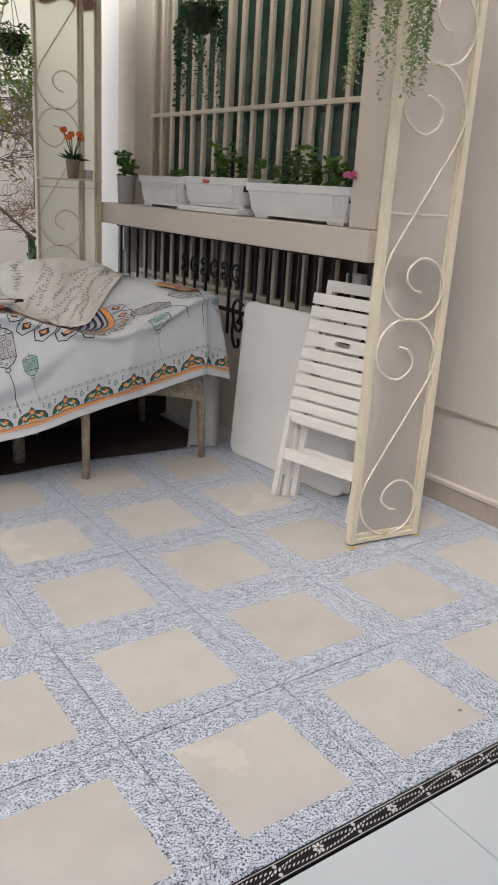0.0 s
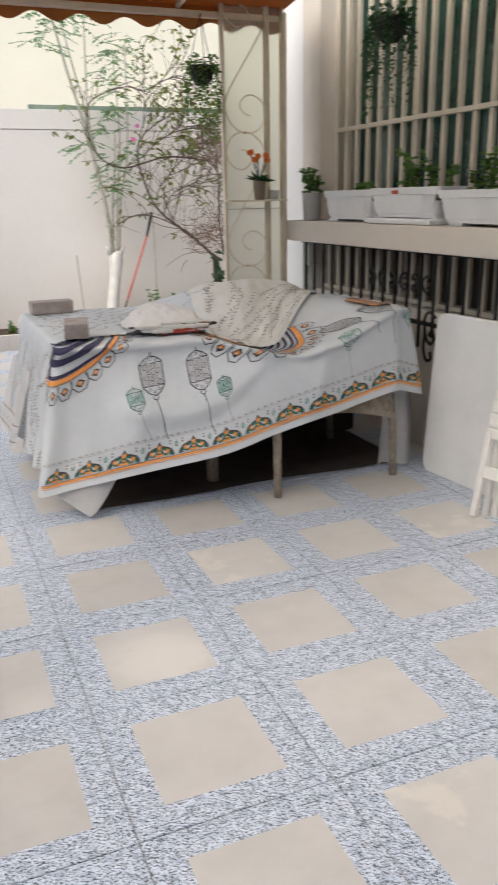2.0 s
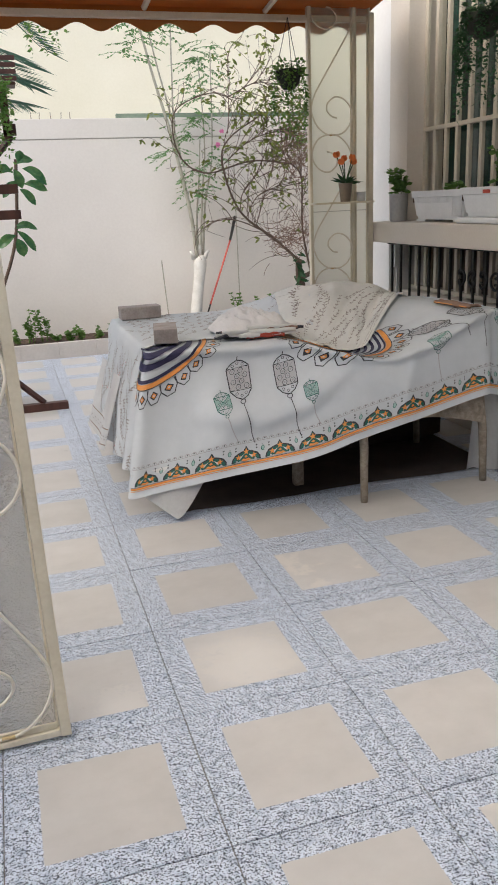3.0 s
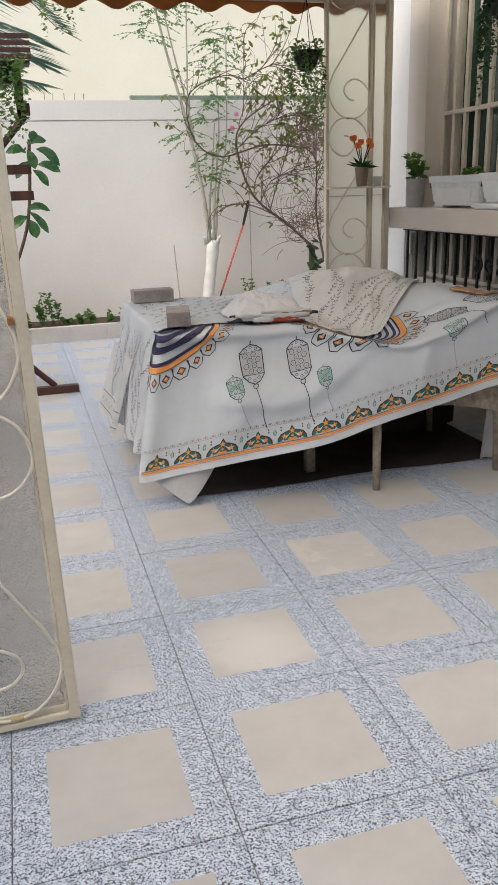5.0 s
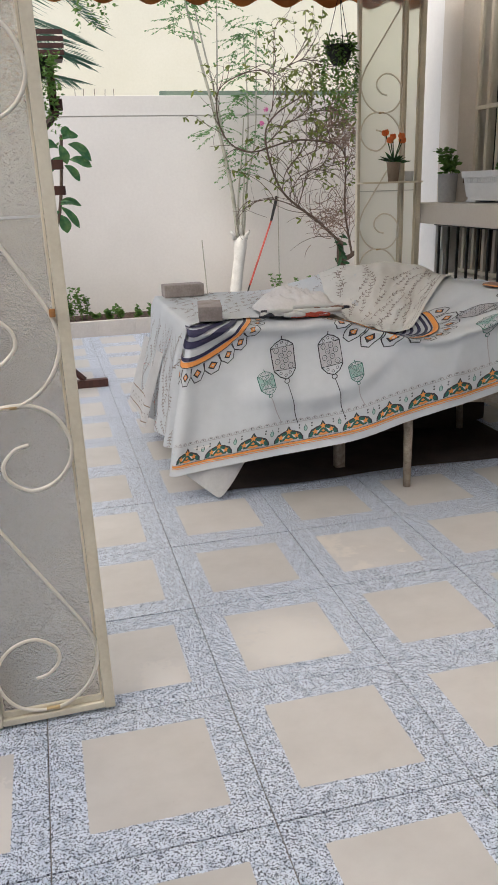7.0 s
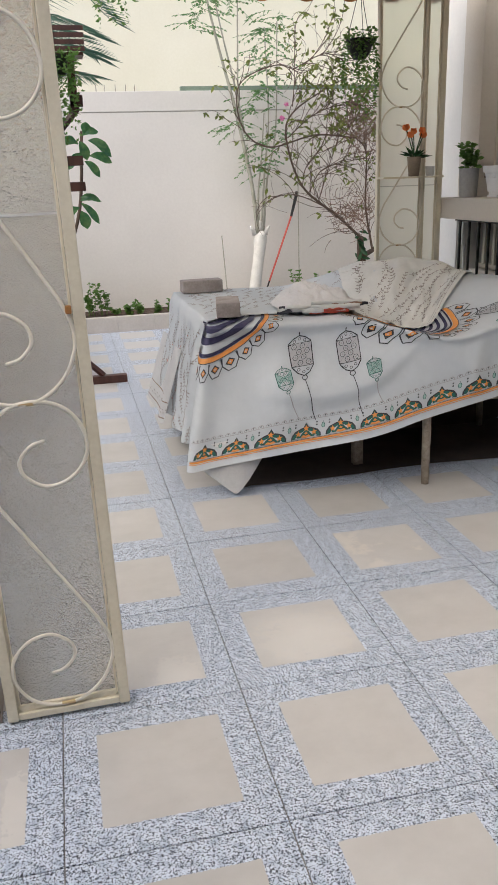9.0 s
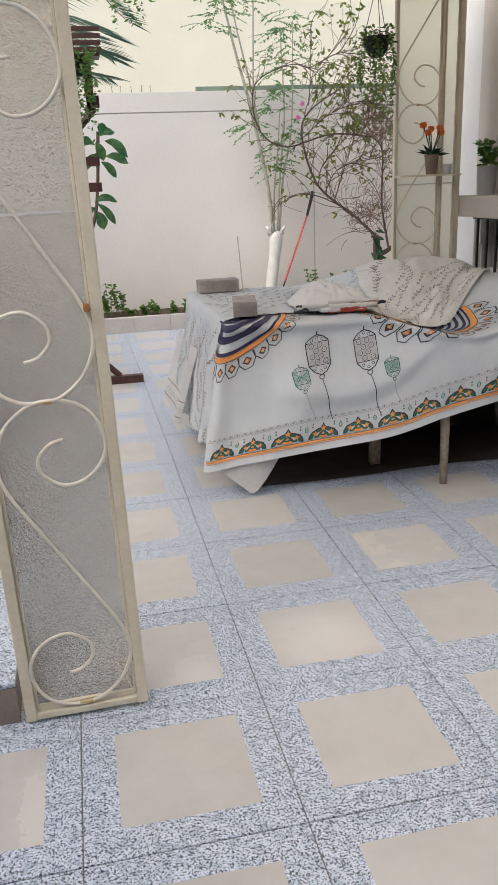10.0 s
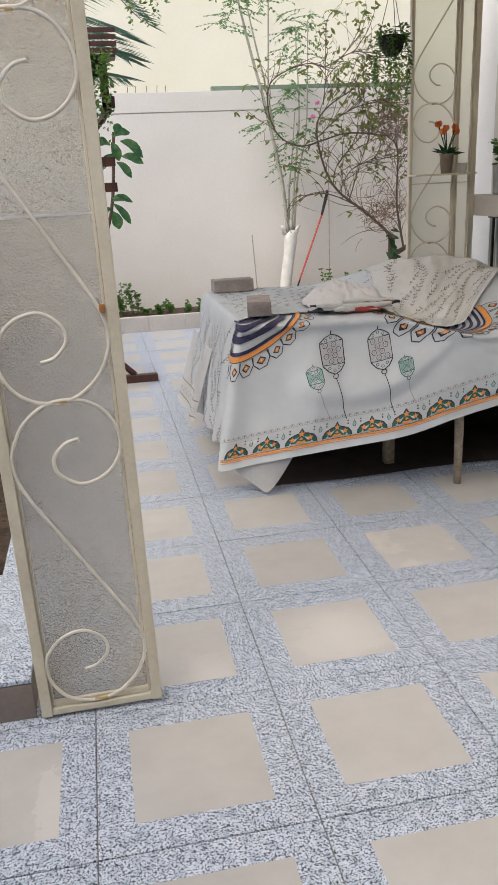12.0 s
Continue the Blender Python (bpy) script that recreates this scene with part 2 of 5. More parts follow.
    "dry_twig": surface("dry thin twigs", (0.15, 0.095, 0.07), (0.27, 0.18, 0.14), fine=120, coarse=20, rough=0.95),
    "leaf": surface("green leaf", (0.09, 0.20, 0.035), (0.19, 0.33, 0.08), fine=60, coarse=9, rough=0.5, vary=0.35),
    "leaf_fine": surface("soft green leaflet", (0.11, 0.24, 0.08), (0.21, 0.37, 0.14), fine=60, coarse=7, rough=0.6, vary=0.3),
    "leaf_olive": surface("olive green leaf", (0.10, 0.14, 0.025), (0.27, 0.31, 0.07), fine=60, coarse=9, rough=0.5, vary=0.3),
    "leaf_fiddle": surface("broad waxy leaf", (0.06, 0.20, 0.09), (0.17, 0.34, 0.12), fine=40, coarse=10, rough=0.24, vary=0.35),
    "leaf_dark": surface("dark glossy leaf", (0.02, 0.075, 0.025), (0.05, 0.13, 0.05), fine=60, coarse=8, rough=0.35, vary=0.3),
    "leaf_vine": surface("pale vine leaf", (0.20, 0.30, 0.11), (0.42, 0.50, 0.26), fine=60, coarse=8, rough=0.5, vary=0.4),
    "leaf_palm": surface("palm frond", (0.05, 0.12, 0.08), (0.09, 0.18, 0.12), fine=60, coarse=8, rough=0.5, vary=0.3),
    "petal": surface("orange petal", (0.80, 0.20, 0.05), (0.90, 0.34, 0.12), rough=0.6),
    "pink": surface("pink petal", (0.75, 0.20, 0.45), (0.85, 0.32, 0.58), rough=0.6),
    "white_box": surface("white electric box", (0.62, 0.62, 0.60), (0.70, 0.70, 0.68), rough=0.5),
    "green_metal": surface("weathered green rail", (0.12, 0.17, 0.13), (0.22, 0.28, 0.21), rough=0.7),
    "earth": surface("bare ground", (0.16, 0.13, 0.10), (0.26, 0.21, 0.16), fine=8, coarse=0.4, rough=1.0),
}



def let_light_through(mat, amount):
    """Leaves glow a little when lit from behind."""
    t = mat.node_tree
    bsdf, out = t.nodes["Principled BSDF"], t.nodes["Material Output"]
    glow, mix = t.nodes.new("ShaderNodeBsdfTranslucent"), t.nodes.new("ShaderNodeMixShader")
    t.links.new(bsdf.inputs["Base Color"].links[0].from_socket, glow.inputs["Color"])
    mix.inputs[0].default_value = amount
    t.links.new(bsdf.outputs[0], mix.inputs[1])
    t.links.new(glow.outputs[0], mix.inputs[2])
    t.links.new(mix.outputs[0], out.inputs["Surface"])


for leafy in ("leaf", "leaf_olive", "leaf_fiddle", "leaf_fine", "leaf_dark", "leaf_vine", "leaf_palm", "petal", "pink"):
    let_light_through(M[leafy], 0.5)
let_light_through(M["liner"], 0.35)


# ---- building helpers ----
def part(name, bm, material, parent=None, label="", smooth=False):
    """One bmesh as one mesh object under a thing or a part."""
    me = bpy.data.meshes.new(name)
    bm.to_mesh(me)
    bm.free()
    me.materials.append(M[material])
    if smooth:
        for p in me.polygons:
            p.use_smooth = True
    ob = new(name, me)
    ob.parent = parent
    return tagged(ob, label)


def arrays(name, verts, faces, material, parent=None, label="", smooth=False):
    me = bpy.data.meshes.new(name)
    me.from_pydata([tuple(v) for v in verts], [], faces)
    me.materials.append(M[material])
    if smooth:
        for p in me.polygons:
            p.use_smooth = True
    ob = new(name, me)
    ob.parent = parent
    return tagged(ob, label)


def thing(name, x, y, z, label, category, group="", kind="", turn=0):
    ob = new(name)
    ob.empty_display_size = 0.05
    ob.matrix_world = pose(x, y, z, 0, 0, turn)
    return tagged(ob, label, category, group, kind)


def box(x0, x1, y0, y1, z0, z1, bevel=0.0, bm=None, m=None):
    bm = bm or bmesh.new()
    mat = Matrix.LocRotScale(((x0 + x1) / 2, (y0 + y1) / 2, (z0 + z1) / 2), None, (x1 - x0, y1 - y0, z1 - z0))
    made = bmesh.ops.create_cube(bm, size=1.0, matrix=(m or Matrix()) @ mat)["verts"]
    if bevel:
        edges = list({e for v in made for e in v.link_edges})
        bmesh.ops.bevel(bm, geom=edges, offset=bevel, segments=2, profile=0.6, affect="EDGES")
    return bm


def tube(points, radius, sides=8, bm=None, flat=1.0, caps=True):
    """A round or flattened bar swept along points; radius may be a list."""
    bm = bm or bmesh.new()
    pts = [Vector(p) for p in points]
    radii = radius if isinstance(radius, (list, tuple, np.ndarray)) else [radius] * len(pts)
    side, rings = None, []
    for i, p in enumerate(pts):
        d = (pts[min(i + 1, len(pts) - 1)] - pts[max(i - 1, 0)]).normalized()
        if side is None:
            side = d.orthogonal().normalized() if abs(d.y) > 0.9 else d.cross(Vector((0, 1, 0))).normalized()
        side = (side - d * side.dot(d)).normalized()
        up = d.cross(side)
        rings.append([bm.verts.new(p + radii[i] * (side * math.cos(a) + up * math.sin(a) * flat))
                      for a in (2 * math.pi * k / sides for k in range(sides))])
    for a, b in zip(rings, rings[1:]):
        for k in range(sides):
            bm.faces.new((a[k], a[(k + 1) % sides], b[(k + 1) % sides], b[k]))
    if caps:
        bm.faces.new(rings[0][::-1])
        bm.faces.new(rings[-1])
    return bm


def lathe(profile, sides=24, bm=None, m=None):
    """A turned body from (radius, z) pairs."""
    bm = bm or bmesh.new()
    rings = []
    for r, z in profile:
        ring = [Vector((r * math.cos(2 * math.pi * k / sides), r * math.sin(2 * math.pi * k / sides), z)) for k in range(sides)]
        rings.append([bm.verts.new(m @ v if m else v) for v in ring])
    for a, b in zip(rings, rings[1:]):
        for k in range(sides):
            bm.faces.new((a[k], a[(k + 1) % sides], b[(k + 1) % sides], b[k]))
    bm.faces.new(rings[0][::-1])
    bm.faces.new(rings[-1])
    return bm


def smooth_path(points, steps=8):
    """Catmull-Rom through points."""
    p = [Vector(q) for q in points]
    p = [2 * p[0] - p[1], *p, 2 * p[-1] - p[-2]]
    out = []
    for a, b, c, d in zip(p, p[1:], p[2:], p[3:]):
        for k in range(steps):
            t = k / steps
            out.append(0.5 * (2 * b + (c - a) * t + (2 * a - 5 * b + 4 * c - d) * t * t + (3 * b - a - 3 * c + d) * t ** 3))
    return out + [p[-2]]


class Leaves:
    """Many small folded leaves in one mesh."""

    def __init__(self, seed):
        self.v, self.f, self.r = [], [], random.Random(seed)

    def add(self, at, along, length, width, droop=0.2, round_=False):
        r = self.r
        d = Vector(along).normalized()
        s = d.cross(Vector((r.uniform(-1, 1), r.uniform(-1, 1), r.uniform(0.4, 1)))).normalized()
        n = s.cross(d)
        at, b = Vector(at), len(self.v)
        tip = at + d * length - Vector((0, 0, droop * length))
        if round_:
            for u, w in ((0, 0.06), (0.3, 0.46), (0.62, 0.5), (0.9, 0.2)):
                c = at.lerp(tip, u)
                self.v += [c + s * w * width - n * 0.08 * width, c + n * 0.05 * width * (1 - u), c - s * w * width - n * 0.08 * width]
            self.v.append(tip)
            for k in range(3):
                i = b + 3 * k
                self.f += [(i, i + 3, i + 4, i + 1), (i + 1, i + 4, i + 5, i + 2)]
            i = b + 9
            self.f += [(i, i + 3, i + 1), (i + 1, i + 3, i + 2)]
        else:
            mid = at.lerp(tip, 0.45)
            self.v += [at, mid + s * width / 2 + n * width * 0.12, tip, mid - s * width / 2 + n * width * 0.12, mid]
            self.f += [(b, b + 1, b + 4), (b + 1, b + 2, b + 4), (b + 4, b + 2, b + 3), (b, b + 4, b + 3)]

    def done(self, name, material, parent, label=""):
        return arrays(name, self.v, self.f, material, parent, label)


def structure(name, bm, material, label, category="wall"):
    return tagged(part(name, bm, material, None, label), "", category, "", "structure")


# ---- the setting: ground, floors, walls ----
TILE = 0.45
structure("ground", box(-300, 300, -300, 300, -0.6, -0.06), "earth", "bare earth running out to the horizon", "ground")
floor = structure("floor", box(-3.2, 2.31, -0.9, 5.40, -0.058, -0.004), "grout", "patio floor of beige tiles with speckled borders and grey joints", "floor")
inner_floor = structure("floor_yard", box(-3.2, 2.31, -6.0, -0.946, -0.058, -0.004), "grout", "yard floor of large white glazed tiles", "floor")

white = structure("garden_wall", box(-3.4, 8.0, 5.95, 6.15, -0.06, 1.864), "white_wall", "white painted garden wall with a coping band", "wall")
part("coping", box(-3.4, 8.0, 5.947, 6.155, 1.872, 2.04, 0.004), "white_wall", white)
part("coping_groove", box(-3.4, 8.0, 5.955, 6.13, 1.8645, 1.8715), "kerb_grey", white)
structure("side_wall", box(-3.4, -3.2, -0.95, 5.95, -0.06, 2.1), "white_wall", "white painted side garden wall", "wall")

house = structure("house_wall", box(2.31, 2.55, -6.2, 3.15, -0.06, 4.2), "wall_paint", "pale pink painted house wall with a dado line", "wall")
structure("house_wall_end", box(2.55, 8.0, 2.95, 3.15, -0.06, 4.2), "white_wall", "white painted end wall of the house", "wall")
# two unseen walls and a roof, added and sized to dim the near floor
structure("yard_wall", box(-3.4, 2.31, -4.7, -4.5, -0.06, 3.4), "white_wall", "white painted house front closing the tiled yard", "wall")
structure("yard_side_wall", box(-3.4, -3.2, -4.5, -0.95, -0.06, 4.4), "white_wall", "white painted side wall of the tiled yard", "wall")
structure("yard_roof", box(-3.4, 2.31, -4.5, -2.35, 3.0, 3.15), "white_wall", "white painted flat roof over the back of the yard", "roof")
structure("baseboard", box(2.292, 2.312, -6.0, 3.15, 0.0, 0.082, 0.003), "skirting", "taupe skirting with a pale top edge", "baseboard")
structure("baseboard_cap", box(2.284, 2.312, -6.0, 3.15, 0.084, 0.103, 0.004), "bay_paint", "pale rounded strip on the skirting", "trim")
structure("dado_line", box(2.300, 2.312, -6.0, 3.15, 0.396, 0.404, 0.001), "skirting", "thin dark line scored along the wall", "trim")

neighbour = thing("neighbour_house", 2, 10, 0, "tall cream rendered house behind the garden wall", "house")
part("wall", box(-14, 14, 0, 6, -0.06, 7.0), "neighbour", neighbour)

for k, x in enumerate((0.10, 0.17, 0.27, 0.36, 0.44)):
    part("wire_spike", tube([(x, 6.0, 2.04), (x + 0.006 * (k % 2), 6.0, 2.10)], 0.0026, 5), "twig", white)

# bay window that juts from the house wall
BAY_X = 1.87
bay = structure("window_bay", box(1.83, 2.31, 0.37, 2.73, 1.003, 1.118, 0.006), "bay_paint", "cream painted window bay with a deep ledge", "window")
part("far_pillar", box(1.98, 2.31, 2.77, 3.03, 0.0, 3.0, 0.004), "pillar_lit_white", bay, "white painted pillar")
part("jamb", box(1.975, 2.31, 2.55, 2.768, 1.12, 3.0, 0.003), "bay_paint", bay)
part("near_pillar", box(BAY_X, 2.31, 0.38, 0.53, 1.12, 3.0, 0.004), "bay_paint", bay)
part("lintel", box(1.90, 2.31, 0.38, 2.76, 3.002, 3.3, 0.004), "bay_paint", bay)


def window(name, y0, y1, z0, z1, x, label, pane="window_glass"):
    w = thing(name, x, y0, z0, label, "window", "", "structure")
    part("glass", box(0.03, 0.036, 0, y1 - y0, 0, z1 - z0), pane, w)
    # opaque sheet with the unlit room's darkness in its colour
    part("backing", box(0.06, 0.08, 0, y1 - y0, 0, z1 - z0), "room_shade", w)
    count = 3
    for k in range(count + 1):
        yy = (y1 - y0) * k / count
        part("mullion", box(0.0, 0.028, max(yy - 0.025, 0), min(yy + 0.025, y1 - y0), 0, z1 - z0, 0.003), "grille", w)
    return w


window("window_1", 0.535, 2.545, 1.12, 3.0, 2.16, "dark green-tinted window behind a grille")
# the low window's pane is painted with the room's shade as well
window("window_2", 0.5, 2.74, 0.71, 1.0, 2.225, "dark low window behind pale bars", "room_shade")


def grille(name, x, y0, y1, z0, z1, rails, step, label):
    g = thing(name, x, y0, z0, label, "window grille")
    for k in range(int((y1 - y0) / step) + 1):
        part("bar", box(-0.010, 0.010, k * step + 0.012, k * step + 0.04, 0, z1 - z0, 0.003), "grille", g)
    for z in rails:
        part("rail", box(-0.016, 0.016, -0.02, y1 - y0 + 0.02, z - z0 - 0.011, z - z0 + 0.011, 0.003), "grille", g)
    return g


grille("window_grille", 2.085, 0.476, 2.525, 1.122, 2.99, (1.61, 2.6), 0.113, "beige painted steel bars over the window")
grille("low_grille", 2.12, 0.50, 2.72, 0.70, 1.0, (0.72,), 0.113, "beige painted steel bars over the low window")
part("grille_base", box(2.06, 2.30, 0.48, 2.765, 0.0, 0.698, 0.004), "bay_paint", bay)

# black iron railing under the ledge
rail = thing("iron_railing", 1.955, 0.42, 0, "black wrought-iron railing with scrolls hung under the ledge", "railing")
for k in range(21):
    low = 0.60 if k % 3 else 0.54
    part("baluster", box(-0.006, 0.006, 0.05 + k * 0.11, 0.062 + k * 0.11, low, 0.99), "iron", rail)
for z in (0.992, 0.66):
    part("rail_bar", box(-0.012, 0.012, 0, 2.30, z - 0.008, z + 0.008), "iron", rail)


def curl(points, radius=0.0075):
    return tube(smooth_path(points, 5), radius, 6)


def c_scroll(y, z, r, flip):
    """An upright C with curled-in ends."""
    pts = []
    for k in range(29):
        a = math.radians(-250 + 500 * k / 28)
        e = abs(k - 14) / 14
        rr = r * (1.0 - 0.62 * max(0.0, e - 0.45) / 0.55)
        cz = z + r * 0.9 * math.copysign(max(0.0, e - 0.25), k - 14)
        pts.append((-0.006, y - flip * rr * math.cos(a) * 0.75, cz + rr * math.sin(a) * 0.8))
    return tube(pts, 0.0065, 6)


for k in range(6):
    part("scroll", c_scroll(0.985 + 0.098 * k, 0.845, 0.044, 1 if k % 2 else -1), "iron", rail)
for y, f in ((0.90, 1),):
    part("scroll", curl([(-0.01, y, 0.70), (-0.01, y + f * 0.05, 0.72), (-0.01, y + f * 0.085, 0.68), (-0.01, y + f * 0.07, 0.60), (-0.01, y + f * 0.03, 0.57), (-0.01, y + f * 0.005, 0.60), (-0.01, y + f * 0.025, 0.63), (-0.01, y + f * 0.045, 0.61)]), "iron", rail)
    part("scroll", curl([(-0.01, y + f * 0.075, 0.63), (-0.01, y + f * 0.085, 0.55), (-0.01, y + f * 0.06, 0.49), (-0.01, y + f * 0.025, 0.50), (-0.01, y + f * 0.03, 0.535)]), "iron", rail)
for y0 in (0.47, 0.59):
    meter = thing("meter_box", 2.02, y0, 0.855, "small white plastic box fixed under the ledge", "electric box")
    part("body", box(0, 0.05, 0, 0.095, 0, 0.075, 0.006), "white_box", meter)
socket = thing("electric_box", 2.0, 2.735, 0.84, "white electric switch box on the house corner", "electric box")
part("body", box(0, 0.07, 0, 0.033, 0, 0.13, 0.005), "white_box", socket)
part("cable", tube([(0.03, 0.025, 0), (0.03, 0.025, -0.6)], 0.008, 6), "white_box", socket)

# threshold strip
strip = structure("threshold", box(-3.2, 2.31, -0.9435, -0.9005, -0.058, 0.0), "black_tile", "black threshold strip printed with silver rope and flowers", "threshold")



def rope_strand(x0, f):
    """One bow of twisted rope, bead by bead."""
    v, fs = [], []
    for k in range(20):
        u = (k + 0.5) / 20
        x, y = x0 + 0.203 * u, -0.922 + f * 0.0098 * math.sin(math.pi * u) ** 0.8
        b = len(v)
        for a in range(6):
            c, q = math.cos(a * math.pi / 3) * 0.0052, math.sin(a * math.pi / 3) * 0.0017
            v.append((x + c * 0.86 - q * 0.5, y + c * 0.5 + q * 0.86, 0.0012))
        fs.append(tuple(range(b, b + 6)))
    return v, fs


for x0 in np.arange(-0.2735, 2.1, 0.203):
    for f in (-1, 1):
        arrays("rope", *rope_strand(x0, f), "silver_print", strip)
    v, fs = [], []
    for k in range(6):
        a = k * math.pi / 3
        b = len(v)
        for r, d in ((0.002, 0.0), (0.009, -0.5), (0.0145, 0.0), (0.009, 0.5)):
            v.append((x0 + 0.1015 + r * math.cos(a + d), -0.922 + r * math.sin(a + d), 0.0024))
        fs.append((b, b + 1, b + 2, b + 3))
    arrays("flower", v, fs, "silver_print", strip)
    for dx, dy in ((0, 0.011), (0, -0.011)):
        part("bead", lathe([(0.0048, 0.0), (0.0036, 0.0015)], 8, m=Matrix.Translation((x0 + dx, -0.922 + dy, 0))), "silver_print", strip)
for y in (-0.9055, -0.9395):
    part("silver_line", box(-2.0, 2.31, y - 0.0008, y + 0.0008, 0.0002, 0.0009), "silver_print", strip)


# ---- patterned door panels ----
PANEL_H = 2.55


# one spiral of the scroll, in panel half-widths from the panel's middle and the spiral's foot: from its free end to the stem
SPIRAL = ((-0.24, 0.74), (0.0, 0.80), (0.21, 1.0), (0.26, 1.18), (0.18, 1.40), (-0.14, 1.62), (-0.52, 1.57), (-0.83, 1.33), (-1.0, 0.96), (-0.94, 0.55), (-0.70, 0.19), (-0.30, 0.0), (0.25, 0.03), (0.74, 0.40), (1.0, 0.97), (0.96, 1.43), (0.78, 1.86))


def s_scroll(z0, radius, rise):
    """Flat bar bent into an S: a spiral below, a slanted stem, the same spiral turned over above."""
    low = [(x * radius, z * radius) for x, z in SPIRAL]
    curl_low = smooth_path([(x, 0, z) for x, z in low], 4)
    curl_up = [Vector((-p.x, 0, rise - p.z)) for p in reversed(curl_low)]
    return tube([p + Vector((0, 0, z0)) for p in curl_low + curl_up], 0.0043, 8, flat=0.9)


def door_panel(name, x, y, width, label, turn=0.0, group="", mirror=False, period=0.765, lean=0.0, t=0.026, glass="frosted", start=0.036, scrolls=True):
    d = thing(name, x, y, 0, label, "door panel", group, turn=turn)
    d.matrix_world = d.matrix_world @ pose(0, 0, 0, 0, lean, 0)
    part("stile", box(0, t, -0.016, 0.016, 0.006, PANEL_H, 0.003), "cream_metal", d)
    part("stile", box(width - t, width, -0.016, 0.016, 0.006, PANEL_H, 0.003), "cream_metal", d)
    part("bottom_rail", box(t, width - t, -0.015, 0.015, 0.008, 0.026, 0.003), "cream_metal", d)
    part("bead", box(t + 0.006, width - t - 0.006, -0.006, 0.003, 0.0265, 0.042, 0.002), "cream_metal", d)
    for bx in (t + 0.001, width - t - 0.007):
        part("bead", box(bx, bx + 0.006, -0.003, 0.003, 0.03, PANEL_H - 0.032, 0.001), "cream_metal", d)
    part("top_rail", box(t, width - t, -0.015, 0.015, PANEL_H - 0.03, PANEL_H, 0.003), "cream_metal", d)
    for a, b in ((0.028, 1.188), (1.192, PANEL_H - 0.03)):
        part("pane", box(t - 0.004, width - t + 0.004, 0.004, 0.009, a, b), "pebbled_fine" if glass == "pebbled" and a < 0.1 else glass, d, glass + " glass pane")
    part("pane_joint", box(t, width - t, 0.001, 0.012, 1.1875, 1.1925), "white_box", d, "thin pale strip where the panes meet")
    r = (width - 2 * t) / 2 - 0.0025
    z = start
    while scrolls and z < PANEL_H - 0.7:
        s = part("scroll", s_scroll(z, r, period), "scroll_paint", d, smooth=True)
        s.matrix_basis = Matrix.Translation((width / 2, -0.012, 0)) @ Matrix.Diagonal((-1 if mirror else 1, 1, 1, 1))
        w = part("weld", tube([(width / 2 - 0.016, -0.012, z - 0.001), (width / 2 + 0.016, -0.012, z - 0.001)], 0.0052, 8, flat=0.8), "rust_paint", d, "yellowed weld spot")
        z += period
    return d


door_panel("door_panel", -0.579, 0.03, 0.297, lean=-0.98, glass="pebbled", label= "cream steel door panel with scrolls over pebbled glass, standing open", group="door panels")
door_panel("door_panel", 1.638, 0.115, 0.314, "cream steel door panel with scrolls over frosted glass, folded open by the wall", turn=-8, group="door panels", mirror=True, period=0.808, start=0.03)
door_panel("door_panel", 1.425, 2.68, 0.280, "cream steel door panel at the garden end with a small shelf", group="door panels", mirror=True, t=0.016, period=0.737, start=0.13, glass="greenish")
door_panel("door_panel", 1.707, 2.68, 0.088, "narrow plain cream steel panel beside the corner post", group="door panels", t=0.006, scrolls=False, glass="greenish")

knob = part("hinge", box(-0.006, 0.007, -0.022, -0.014, 0.978, 0.996, 0.003), "rust", None, "rusty orange hinge stub")
knob.parent = [o for o in bpy.data.objects if o.name == "door_panel"][0]
knob.location = (0.262, 0, 0.008)

for x, y in ((1.640, 0.085), (1.945, 0.055)):
    for k in range(5):
        a = 2.4 * k
        arrays("rust_stain", [(x + 0.010 * k * math.cos(a) * 0.4 + (0.013 - 0.001 * k) * math.cos(q * math.pi / 4), y + 0.008 * k * math.sin(a) * 0.4 + (0.008 + 0.002 * (q * k % 3)) * math.sin(q * math.pi / 4), 0.0012 + 0.0005 * k) for q in range(8)], [tuple(range(8))], "rust_paint", floor)

arrays("stain", [(1.235 + 0.008 * math.cos(q * math.pi / 4), -0.771 + (0.004 + 0.002 * (q % 3)) * math.sin(q * math.pi / 4), 0.0014) for q in range(8)], [tuple(range(8))], "brown_pot", floor)

# awning
awning = thing("awning", 0, 2.7, 2.2, "brown canvas awning with a scalloped valance on a cream steel frame", "awning")
part("front_beam", box(-1.30, 1.82, -0.02, 0.02, -0.02, 0.012, 0.003), "cream_metal", awning)
for x in (-1.26, 0.55, 1.2):
    part("rafter", tube([(x, 0, 0.03), (x, -3.1, 0.41)], 0.016, 6), "cream_metal", awning)
part("corner_post", box(1.797, 1.824, -0.03, 0.005, -2.2, 0.03, 0.003), "cream_metal", awning)
v, f = [], []
for i in range(2):
    for j in range(2):
        v.append((-1.30 + 3.12 * i, -3.18 * j + 0.03, 0.05 + 0.391 * j))
sheet = arrays("canvas", v + [(a, b, c + 0.006) for a, b, c in v], [(0, 1, 3, 2), (4, 6, 7, 5), (0, 2, 6, 4), (1, 5, 7, 3), (0, 4, 5, 1), (2, 3, 7, 6)], "canvas", awning)
# added band gives the seen edge its brown; the sheet above passes extra light
hem = [(-1.30, 0.026, 0.044), (1.82, 0.026, 0.044), (1.82, -0.47, 0.105), (-1.30, -0.47, 0.105)]
